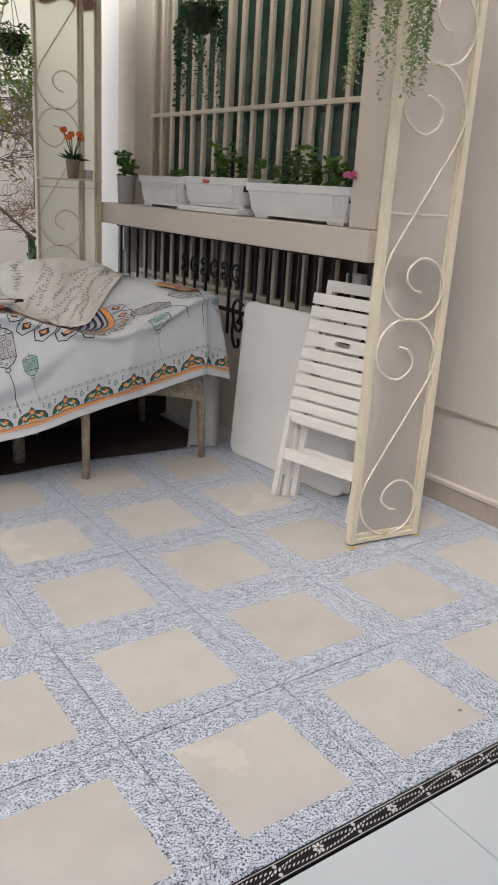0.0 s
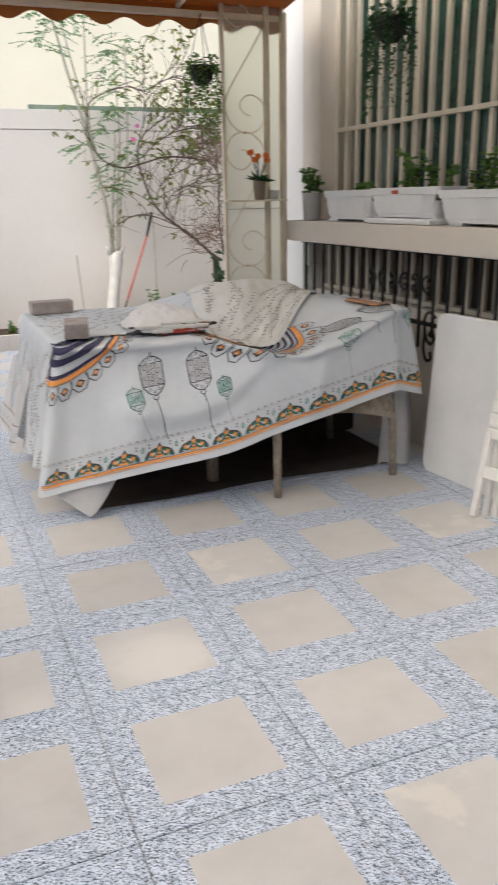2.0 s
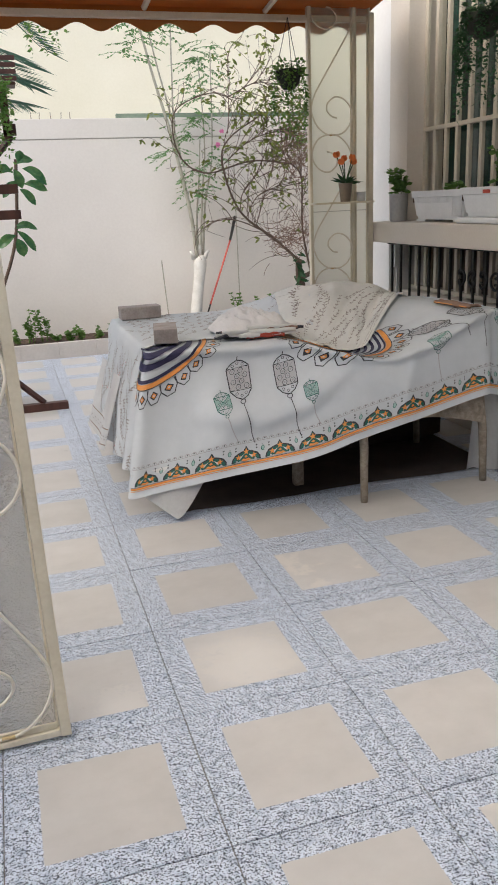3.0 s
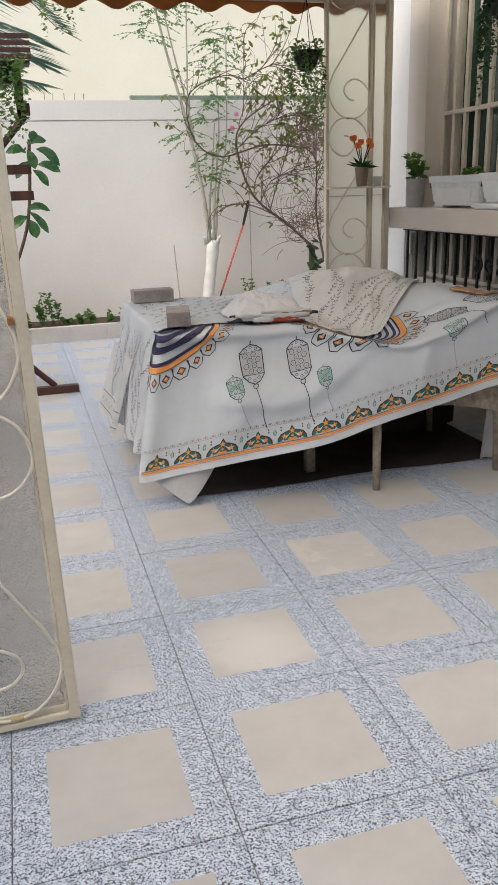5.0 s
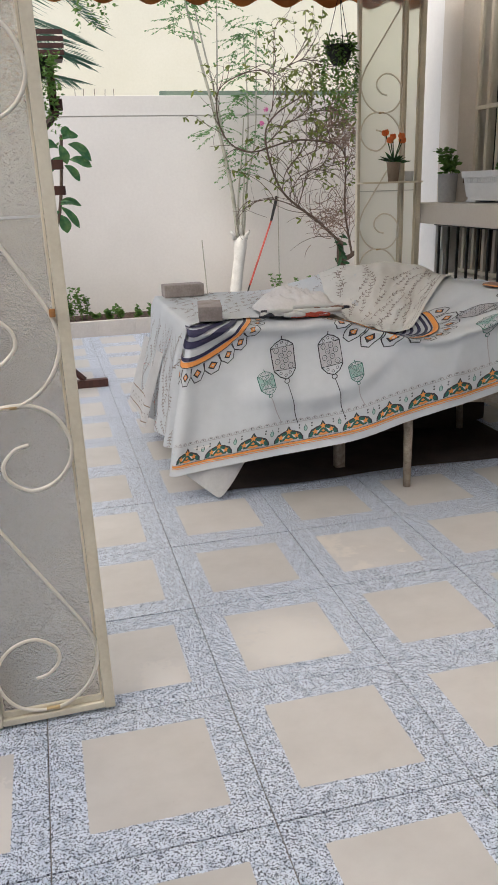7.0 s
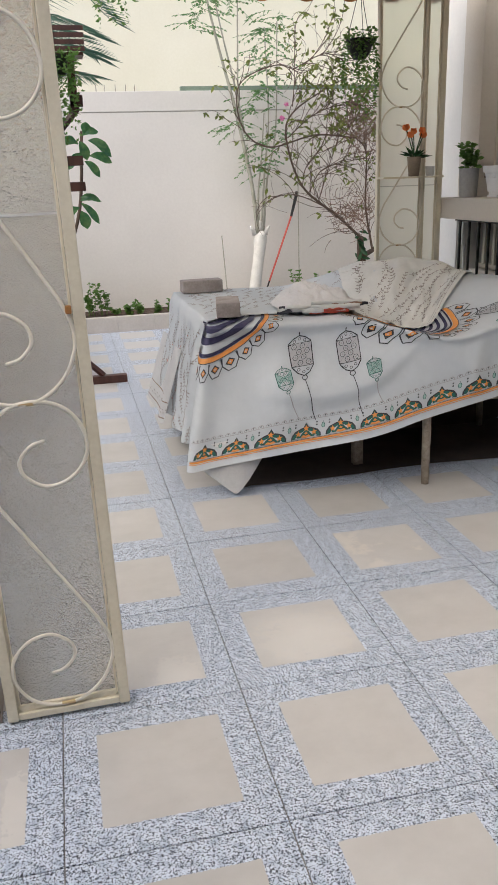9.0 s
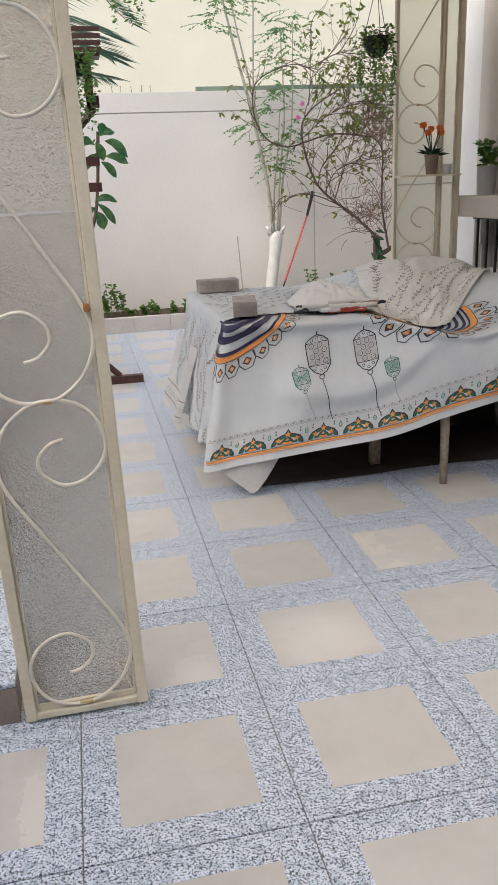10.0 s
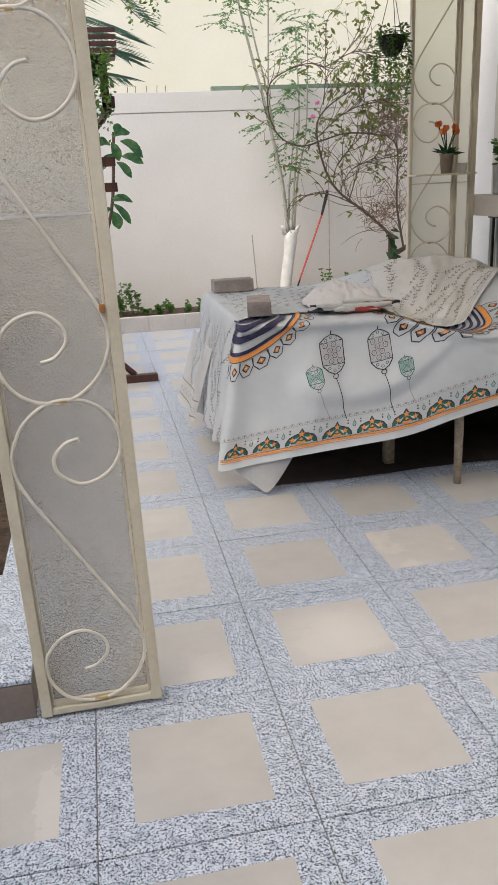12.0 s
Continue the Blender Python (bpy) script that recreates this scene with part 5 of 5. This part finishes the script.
hanging_basket(1.452, -0.03, 2.55, 1.93, 0.085, 84, 0.46, 23, "leaf_vine", "basket of pale trailing vine hanging near the door panel", small=0.68, step=0.0075, tresses=8)

# little shelf with a flower pot
shelf = thing("corner_shelf", 1.42, 2.62, 1.24, "thin glass shelf with a cream edge on the far door panel", "shelf")
part("board", box(0.0, 0.36, -0.06, 0.04, -0.01, 0.0, 0.002), "cream_metal", shelf)
fp = thing("flower_pot", 1.615, 2.60, 1.24, "taupe pot with orange artificial flowers on the little shelf", "flower pot")
part("body", lathe([(0.028, 0), (0.039, 0.10), (0.041, 0.102), (0.037, 0.102), (0.034, 0.085)], 20), "brown_pot", fp, smooth=True)
lv, fl, rng = Leaves(31), Leaves(32), random.Random(31)
for k in range(16):
    a = rng.uniform(0, 6.28)
    lv.add((0, 0, 0.10), (math.cos(a), math.sin(a), rng.uniform(0.4, 1.6)), rng.uniform(0.08, 0.13), 0.02, 0.35)
for k in range(5):
    a = 1.3 * k
    tip = Vector((0.045 * math.cos(a), 0.045 * math.sin(a), 0.20 + 0.02 * (k % 3)))
    part("flower_stem", tube([(0, 0, 0.1), tip], 0.003, 5), "leaf_dark", fp)
    for q in range(8):
        b = 6.28 * q / 8
        fl.add(tip, (math.cos(b) * 0.45 + 0.3 * math.cos(a), math.sin(b) * 0.45, 1.0), 0.036, 0.030, 0.0, round_=True)
lv.done("leaves", "leaf_dark", fp)
fl.done("blossom", "petal", fp)


# ---- garden ----
def twig_mesh(runs, material, parent, name="branches", sides=5):
    bm = bmesh.new()
    for pts, rad in runs:
        tube(pts, rad, sides if rad[0] > 0.006 else 4, bm, caps=False)
    return part(name, bm, material, parent, smooth=True)


tree = thing("moringa_tree", 1.43, 5.68, 0.10, "slender tree with a whitewashed trunk and fine pale green leaves", "tree")
part("trunk", tube(smooth_path([(-0.03, 0, 0), (0.0, 0, 0.25), (0.04, 0, 0.5), (0.06, 0, 0.70)], 4), [0.070, 0.064, 0.060, 0.057, 0.055, 0.054, 0.053, 0.053, 0.054, 0.058, 0.064, 0.062, 0.036], 14), "bark_white", tree, "whitewashed trunk", smooth=True)
for x, z, a in ((-0.005, 0.70, 0.9), (0.10, 0.70, 2.3), (0.05, 0.74, 1.6)):
    d = Vector((-math.cos(a), -0.4, math.sin(a))) * 0.055
    knot = tube([Vector((x, -0.01, z - 0.03)), Vector((x, -0.01, z)) + d * 0.4, Vector((x, -0.01, z)) + d], [0.024, 0.017, 0.012], 9)
    part("pruned_stub", knot, "bark_white", tree, smooth=True)
lv = Leaves(41)
rng = random.Random(41)
TREE_LIMBS = (((0.03, 0.68), (-0.04, 1.17), (-0.17, 1.79), (-0.29, 2.25), (-0.42, 2.82)),
         ((-0.08, 1.55), (-0.15, 1.93), (-0.25, 2.36), (-0.34, 2.82)),
         ((-0.05, 1.22), (-0.12, 1.70), (-0.11, 2.30), (-0.09, 2.82)),
         ((0.06, 0.70), (0.09, 1.21), (0.14, 1.68), (0.12, 2.40)),
         ((0.09, 0.70), (0.12, 1.16), (0.21, 1.60), (0.24, 2.45)),
         ((0.05, 0.70), (0.04, 1.03), (0.08, 1.38), (0.11, 1.72)))
for k, ctl in enumerate(TREE_LIMBS):
    path = smooth_path([(x, -0.08 * min(1, (z - 0.6) * 2) + 0.02 * (k % 3), z) for x, z in ctl], 7)
    r0 = 0.020 if k == 0 else 0.011
    part("limb", tube(path, [r0 * (1 - 0.6 * i / len(path)) for i in range(len(path))], 7), "bark_pale", tree, smooth=True)
for x0, z0, w, h, count in ((-0.40, 2.50, 0.20, 0.16, 20), (0.14, 2.38, 0.20, 0.16, 24), (0.10, 2.04, 0.20, 0.15, 18), (0.03, 1.84, 0.12, 0.12, 10), (-0.18, 1.62, 0.10, 0.05, 7), (0.02, 1.42, 0.13, 0.14, 13), (0.10, 1.25, 0.10, 0.08, 6), (-0.18, 2.66, 0.22, 0.10, 12), (0.22, 1.62, 0.10, 0.14, 7)):
    for k in range(int(count * 1.35)):
        start = Vector((x0 + rng.uniform(-w, w) * 0.6, -0.08 + rng.uniform(-0.12, 0.12), z0 + rng.uniform(-h, h)))
        a = rng.uniform(0, 6.28)
        d = Vector((math.cos(a), math.sin(a) * 0.6, rng.uniform(-0.35, 0.25))).normalized()
        L = rng.uniform(0.10, 0.22)
        part("leaf_stalk", tube([start, start + d * L * 0.5 - Vector((0, 0, 0.01)), start + d * L - Vector((0, 0, 0.04))], 0.0014, 4), "leaf_fine", tree)
        for j in range(1, 7):
            p = start + d * L * j / 6 - Vector((0, 0, 0.04 * (j / 6) ** 2))
            for sgn in (-1, 1):
                e = Vector((-d.y, d.x, 0)) * sgn + d * 0.6
                if rng.random() < 0.85:
                    lv.add(p, e + Vector((0, 0, rng.uniform(-0.6, 0.2))), rng.uniform(0.026, 0.044), rng.uniform(0.014, 0.022))
lv.done("crown", "leaf_fine", tree)

bush = thing("bougainvillea_bush", 2.45, 5.50, 0.10, "tangled half-bare bush of brown arching twigs with sparse olive leaves", "bush")
part("trunk", tube(smooth_path([(0.04, 0, 0), (0.0, -0.02, 0.25), (-0.05, -0.05, 0.45), (-0.07, -0.08, 0.62)], 5), [0.052 - 0.0015 * k for k in range(16)], 9), "twig", bush, smooth=True)
part("limb", tube(smooth_path([(-0.05, -0.05, 0.44), (0.08, -0.05, 0.50), (0.26, -0.04, 0.66), (0.40, -0.02, 0.9)], 5), [0.026 - 0.001 * k for k in range(16)], 8), "twig", bush, smooth=True)
lv, rng, runs = Leaves(51), random.Random(51), []


def shoot(p, d, length, bend, radius, level):
    """A curved twig that arches over, with side shoots; leaves sit near the tips."""
    p, d = Vector(p), Vector(d).normalized()
    steps = max(5, int(length / 0.045))
    axis = Vector((rng.gauss(0, 0.35), rng.choice((-1, 1)), rng.gauss(0, 0.35))).normalized()
    pts, rad = [p.copy()], [radius]
    for i in range(steps):
        d = (Matrix.Rotation(bend / steps, 3, axis) @ d + Vector((rng.uniform(-1, 1), rng.uniform(-1, 1), rng.uniform(-1, 1))) * 0.09).normalized()
        p = p + d * length / steps
        p.y = min(max(p.y, -0.55), 0.36)
        pts.append(p.copy())
        rad.append(max(0.0014, radius * (1 - 0.6 * (i + 1) / steps)))
        if level and i > 0 and rng.random() < (0.5 if level > 1 else 0.30):
            side = d + Vector((rng.uniform(-1, 1), rng.uniform(-0.6, 0.6), rng.uniform(-0.8, 1.0)))
            shoot(p, side, length * rng.uniform(0.28, 0.6), rng.uniform(-1.9, 1.9), max(0.0018, rad[-1] * 0.62), level - 1)
        if level < 2 and i > steps * 0.45 and rng.random() < (0.38 if p.z > 1.1 else 0.07):
            for q in range(rng.randint(1, 3)):
                lv.add(p, (rng.uniform(-1, 1), rng.uniform(-1, 0.6), rng.uniform(-0.7, 0.5)), rng.uniform(0.030, 0.060), rng.uniform(0.016, 0.028), round_=True)
    runs.append((pts, rad))


ARCHES = (((-0.07, 0.60), (-0.32, 0.82), (-0.65, 1.09), (-0.79, 1.49), (-0.72, 1.70), (-0.38, 1.91)),
          ((-0.15, 1.48), (-0.53, 1.51), (-0.95, 1.42), (-1.18, 1.58), (-1.20, 1.91), (-0.91, 2.06), (-0.71, 2.04)),
          ((-0.74, 1.74), (-0.72, 1.93), (-0.71, 2.32)),
          ((-0.40, 0.88), (-0.70, 1.01), (-0.98, 1.01)),
          ((0.02, 0.52), (-0.05, 0.91), (-0.05, 1.35), (-0.15, 1.48)),
          ((-0.60, 1.02), (-0.45, 1.23), (-0.06, 1.31)),
          ((-0.51, 0.95), (-0.37, 1.36), (-0.24, 1.65), (-0.05, 1.84)),
          ((-0.79, 1.49), (-0.57, 1.66), (-0.34, 1.74), (-0.05, 1.74)),
          ((-0.65, 1.09), (-0.59, 1.28), (-0.29, 1.57)),
          ((-0.71, 2.04), (-0.46, 2.15), (-0.30, 2.12)))
for k, ctl in enumerate(ARCHES):
    path = smooth_path([(x, -0.15 - 0.015 * (k % 4), z) for x, z in ctl], 7)
    r0 = (0.013, 0.0085, 0.005, 0.006, 0.011)[k] if k < 5 else 0.0052
    runs.append((path, [r0 * (1 - 0.6 * i / len(path)) for i in range(len(path))]))
    for i in range(2, len(path), 2 if k == 1 else 1):
        d = path[i] - path[i - 1]
        if path[i].x < -0.6 and i % 2:
            continue
        right = 1 + 0.25 * (path[i].x > -0.75)
        shoot(path[i], d.normalized() + Vector((rng.uniform(-0.9, 0.9), rng.uniform(-0.5, 0.5), rng.uniform(-0.6, 0.9))), rng.uniform(0.18, 0.44) * right, rng.uniform(-1.8, 1.8), 0.0036, 1)
for k in range(4):
    shoot((-0.71 + 0.01 * rng.gauss(0, 1), -0.15, 2.05 + 0.06 * k), (rng.uniform(-1, 1), rng.uniform(-0.5, 0.5), 0.7), 0.12, 0.8, 0.0025, 0)
for cx, cz, count in ((-0.70, 2.28, 20), (-0.48, 2.11, 16), (-0.58, 1.62, 14), (-0.38, 1.86, 26), (-0.25, 1.95, 24), (-0.12, 1.78, 30), (-0.30, 1.62, 22), (-0.05, 1.98, 16), (-0.45, 1.40, 14), (-0.98, 1.01, 6), (-0.64, 1.19, 5)):
    for k in range(count):
        lv.add((cx + rng.gauss(0, 0.06), -0.12 + rng.gauss(0, 0.04), cz + rng.gauss(0, 0.06)), (rng.uniform(-1, 1), rng.uniform(-1, 0.6), rng.uniform(-0.9, 0.4)), rng.uniform(0.035, 0.065), rng.uniform(0.018, 0.03), round_=True)
twig_mesh(runs, "twig", bush, "branchwork")
lv.done("foliage", "leaf_olive", bush)
for cx, cz, rx, rz, count in ((-0.18, 0.84, 0.17, 0.17, 130), (-0.10, 1.52, 0.19, 0.20, 170)):
    dry = []
    for k in range(count):
        a, ra = rng.uniform(0, 6.28), rng.uniform(0.07, 0.24)
        ox, oz, oy = cx + rng.gauss(0, rx * 0.55) - ra * math.cos(a) * 0.9, cz + rng.gauss(0, rz * 0.55) - ra * math.sin(a) * 0.9, -0.16 + rng.gauss(0, 0.07)
        tilt, sweep = rng.uniform(-1.0, 1.0), rng.choice((-1, 1)) * rng.uniform(0.5, 1.5)
        run = [Vector((ox + ra * math.cos(a + sweep * i / 7), oy + ra * math.sin(tilt) * math.sin(a + sweep * i / 7), oz + ra * math.cos(tilt) * math.sin(a + sweep * i / 7))) for i in range(8)]
        dry.append((run, [0.0030 - 0.0002 * i for i in range(8)]))
    twig_mesh(dry, "dry_twig", bush, "dry_tangle", 4)
fl = Leaves(53)
for x, z in ((-0.84, 1.65), (-0.80, 1.76)):
    for k in range(9):
        a = 2.4 * k
        fl.add((x, -0.2, z), (math.cos(a), -0.3, math.sin(a)), 0.028, 0.022, 0.1)
fl.done("blossom", "pink", bush, "pink papery blossoms")
creeper = thing("creeper", 2.36, 5.40, 0.11, "dark green leafy shoot at the bush's foot", "plant")
lv = Leaves(54)
part("stem", tube(smooth_path([(0.02, 0, 0), (-0.03, -0.02, 0.25), (0.0, -0.03, 0.5), (-0.08, -0.03, 0.7)], 5), 0.004, 5), "leaf_dark", creeper)
for k in range(26):
    z = 0.06 + 0.025 * k
    lv.add((-0.03 * math.sin(z * 6) + rng.uniform(-0.03, 0.03), -0.02, z), (rng.uniform(-1, 1), rng.uniform(-1, 0.2), rng.uniform(-0.5, 0.3)), rng.uniform(0.06, 0.095), rng.uniform(0.045, 0.06), 0.3, round_=True)
lv.done("foliage", "leaf_dark", creeper)

for k in range(9):
    x = -0.25 + 0.115 * k + rng.uniform(-0.03, 0.03)
    herb("seedling", x, 5.62 + rng.uniform(-0.08, 0.1), 0.115, 0.05, 0.30 if k in (1, 2) else rng.uniform(0.06, 0.18), 7 if k in (1, 2) else 4, 300 + k, "small green seedling in the planting bed")
for x in (1.85, 2.05, 2.2):
    herb("seedling", x, 5.6, 0.115, 0.08, 0.32, 6, 330 + int(x * 100), "small green seedling in the planting bed")
tool = thing("garden_tool", 1.50, 5.55, 0.115, "long red-handled garden tool leaning on the wall", "garden tool")
part("handle", tube([(0.06, 0.12, 0.22), (0.32, 0.24, 0.80)], 0.009, 8), "red_metal", tool)
part("shaft", tube([(-0.04, 0.06, 0.0), (0.06, 0.12, 0.22)], 0.008, 8), "iron", tool)
part("head", tube([(0.32, 0.24, 0.80), (0.40, 0.30, 1.02)], [0.012, 0.017], 8), "iron", tool)
for x0, x1, h in ((1.17, 1.13, 0.66), (1.88, 1.88, 1.5)):
    stake = thing("garden_stake", x0, 5.75, 0.11, "thin grey stake standing in the planting bed", "stake")
    part("rod", tube([(0, 0, 0), (x1 - x0, 0.0, h)], 0.005, 6), "bark_pale", stake)
wall_rail = thing("wall_rail", 0.86, 6.05, 2.04, "weathered green rail lying on the garden wall", "rail")
part("rail", box(0, 2.4, -0.03, 0.03, 0.0, 0.045, 0.004), "green_metal", wall_rail)

# wooden plant stand
stand = thing("plant_stand", -0.25, 3.5, 0, "dark brown wooden plant stand with a slatted tray", "plant stand")
part("foot", box(-0.12, 0.25, -0.03, 0.03, 0.0, 0.05, 0.004), "dark_wood", stand)
part("post", box(-0.12, -0.06, -0.028, 0.028, 0.052, 1.98, 0.003), "dark_wood", stand)
part("bracket_step", box(0.05, 0.125, -0.03, 0.03, 1.70, 1.765, 0.003), "dark_wood", stand)
part("brace", tube([(0.095, 0, 1.70), (-0.07, 0, 1.52)], 0.02, 4), "dark_wood", stand)
part("brace", tube([(-0.07, 0, 0.22), (0.10, 0, 0.05)], 0.02, 4), "dark_wood", stand)
for z in (1.22, 1.37):
    part("arm", box(-0.059, 0.095, -0.03, 0.03, z, z + 0.055, 0.003), "dark_wood", stand)
for k in range(4):
    part("slat", box(-0.16, 0.16, -0.10, -0.085, 1.99 + 0.036 * k, 2.015 + 0.036 * k, 0.002), "dark_wood", stand)
part("tray", box(-0.15, 0.15, -0.08, 0.08, 1.97, 1.988, 0.002), "dark_wood", stand)
part("bracket", box(0.05, 0.095, -0.03, 0.03, 1.68, 1.965, 0.003), "dark_wood", stand)
part("top_post", box(-0.12, -0.06, -0.028, 0.028, 1.982, 2.75, 0.003), "dark_wood", stand)
part("top_arm", box(-0.059, 0.52, -0.02, 0.02, 2.70, 2.74, 0.003), "dark_wood", stand)

tray_pot = thing("tray_plant", -0.26, 3.38, 1.86, "trailing green plant spilling from the slatted tray", "plant")
part("pot", lathe([(0.05, 0.0), (0.07, 0.10), (0.072, 0.102), (0.066, 0.102), (0.06, 0.08)], 18), "black_pot", tray_pot, smooth=True)
lv, rng = Leaves(71), random.Random(71)
for k in range(34):
    a = rng.uniform(0, 6.28)
    L = rng.uniform(0.1, 0.5)
    for i in range(int(L / 0.014)):
        d = i * 0.014
        lv.add((0.085 * math.cos(a) + 0.02 * math.sin(d * 12 + k) + 0.03 * rng.uniform(-1, 1), -0.06 + 0.075 * math.sin(a) - 0.02, 0.12 - d), (rng.uniform(-1, 1), rng.uniform(-1, 1), rng.uniform(-0.5, 0.5)), rng.uniform(0.02, 0.036), rng.uniform(0.013, 0.022))
lv.done("foliage", "leaf", tray_pot)
hanging_basket(0.12, 3.5, 2.70, 2.40, 0.09, 11, 0.36, 24, "leaf", small=1.5, step=0.026, label= "small basket with sparse trailing stems hanging from the stand")

fiddle = thing("fiddle_leaf_plant", -0.47, 3.75, 0, "fiddle-leaf plant with broad green leaves in a dark pot", "plant")
part("pot", lathe([(0.12, 0.0), (0.16, 0.30), (0.165, 0.302), (0.15, 0.302), (0.14, 0.26)], 22), "black_pot", fiddle, smooth=True)
part("stem", tube(smooth_path([(0, 0, 0.26), (0.12, -0.02, 0.7), (0.27, -0.03, 1.1), (0.33, -0.04, 1.58)], 6), 0.011, 7), "twig", fiddle, smooth=True)


def broad_leaf(base, tip, width, curl, name, parent):
    """A fiddle-shaped leaf: broad past the middle, folded along the rib, wavy at the edge."""
    base, tip = Vector(base), Vector(tip)
    d = tip - base
    side = d.cross(Vector((0.15, -1, 0.5))).normalized()
    up = side.cross(d).normalized()
    v, f = [], []
    for i in range(10):
        u = i / 9
        w = width * (0.10 + 0.95 * math.sin(math.pi * min(1.0, u * 0.98) ** 1.25) ** 0.75 * (0.72 + 0.38 * u)) * (1 if u < 0.97 else 0.25)
        c = base + d * u + up * curl * math.sin(math.pi * u) * 0.5 - Vector((0, 0, 1)) * curl * u * u
        for j in range(7):
            q = (j - 3) / 3
            v.append(c + side * w * q * 0.5 + up * (abs(q) * 0.16 * w + 0.05 * width * math.sin(u * 13 + q * 2) * abs(q)))
    for i in range(9):
        for j in range(6):
            k = i * 7 + j
            f.append((k, k + 7, k + 8, k + 1))
    return arrays(name, v, f, "leaf_fiddle", parent, smooth=True)


for bx, bz, ang, L, wd, cu in ((0.36, 1.52, -22, 0.17, 0.075, 0.05), (0.36, 1.43, -8, 0.16, 0.070, 0.03), (0.33, 1.55, 35, 0.14, 0.07, 0.05), (0.31, 1.52, -70, 0.12, 0.07, 0.02), (0.30, 1.50, 160, 0.15, 0.07, 0.04), (0.32, 1.45, 215, 0.14, 0.06, 0.03), (0.33, 1.40, -40, 0.13, 0.06, 0.03), (0.34, 1.56, 80, 0.11, 0.06, 0.03), (0.28, 1.16, 25, 0.13, 0.055, 0.03), (0.28, 1.15, -45, 0.17, 0.055, 0.03), (0.27, 1.12, 200, 0.14, 0.07, 0.03), (0.28, 1.10, -75, 0.11, 0.08, 0.02), (0.28, 1.18, 5, 0.15, 0.05, 0.04)):
    a = math.radians(ang)
    y = -0.05 - 0.07 * (L * 17 % 1)
    broad_leaf((bx, y, bz), (bx + 0.86 * L * math.cos(a), y - 0.04, bz + 0.86 * L * math.sin(a)), 0.92 * wd, cu, "leaf", fiddle)

palm = thing("palm", -0.80, 4.5, 0.10, "feather palm with grey-green fronds", "palm")
part("trunk", tube([(-0.1, 0, 0), (-0.05, 0, 1.0), (0, 0, 1.9)], [0.09, 0.075, 0.06], 10), "twig", palm, smooth=True)
for k, (a, up, L) in enumerate(((0.0, 0.55, 0.85), (0.5, 0.95, 0.95), (-0.5, 0.85, 0.9), (-0.15, 1.5, 0.95), (0.25, 0.15, 0.8), (2.2, 0.8, 0.9), (3.4, 0.7, 0.9), (4.4, 0.8, 0.9))):
    d = Vector((math.cos(a), math.sin(a), 0))
    rach = smooth_path([(0, 0, 1.9), d * L * 0.35 + Vector((0, 0, 1.9 + up * 0.30)), d * L * 0.7 + Vector((0, 0, 1.9 + up * 0.38)), d * L + Vector((0, 0, 1.9 + up * 0.22))], 7)
    fr = part("frond", tube(rach, [0.009 - 0.0003 * i for i in range(len(rach))], 5), "leaf_palm", palm)
    lv = Leaves(500 + k)
    sd = Vector((-d.y, d.x, 0))
    for i in range(4, len(rach)):
        for q in (0.0, 0.5):
            p = rach[i].lerp(rach[min(i + 1, len(rach) - 1)], q)
            for sgn in (-1, 1):
                lv.add(p, d * 0.9 + sd * sgn * 0.8 - Vector((0, 0, 0.25)), 0.34 * (1.15 - 0.5 * i / len(rach)), 0.013, 0.10)
    o = lv.done("leaflet", "leaf_palm", fr)


# a folded sticker on the trough and a little glass beside the flower pot
part("sticker", box(-0.0885, -0.0855, 0.02, 0.075, 0.118, 0.134), "red", deep_one, "small red paper sticker")
cup = thing("small_glass", 1.712, 2.60, 1.24, "small ribbed glass cup beside the flower pot", "cup")
part("body", lathe([(0.018, 0.0), (0.022, 0.004), (0.026, 0.05), (0.027, 0.052), (0.024, 0.05), (0.020, 0.006)], 16), "liner", cup, smooth=True)


# ---- floor pieces ----
def tile_mesh(name, size, high, material):
    me = bpy.data.meshes.new(name)
    bm = box(-size / 2, size / 2, -size / 2, size / 2, -high, 0.0)
    top = [e for e in bm.edges if all(v.co.z > -0.001 for v in e.verts)]
    bmesh.ops.bevel(bm, geom=top, offset=0.0012, segments=1, affect="EDGES")
    bm.to_mesh(me)
    bm.free()
    me.materials.append(M[material])
    return me


patio_tile = tile_mesh("tile", TILE - 0.0026, 0.012, "tile")
rng = random.Random(7)
for i in range(-7, 5):
    for j in range(-2, 12):
        if i < -2 and j >= 0:
            continue
        t = new("tile", patio_tile)
        t.parent = floor
        t.location = ((i + 0.5) * TILE, (j + 0.5) * TILE, rng.uniform(-0.0006, 0.0006))
for j in range(-2, 12):
    t = part("tile", box(5 * TILE + 0.001, 2.30, j * TILE + 0.0013, (j + 1) * TILE - 0.0013, -0.012, 0.0), "tile", floor)
indoor_tile = tile_mesh("tile", 0.6 - 0.002, 0.012, "white_tile")
for i in range(-6, 3):
    for j in range(6):
        t = new("tile", indoor_tile)
        t.parent = inner_floor
        t.location = (0.929 + (i - 0.5) * 0.6, -1.247 - 0.6 * j, 0.0)
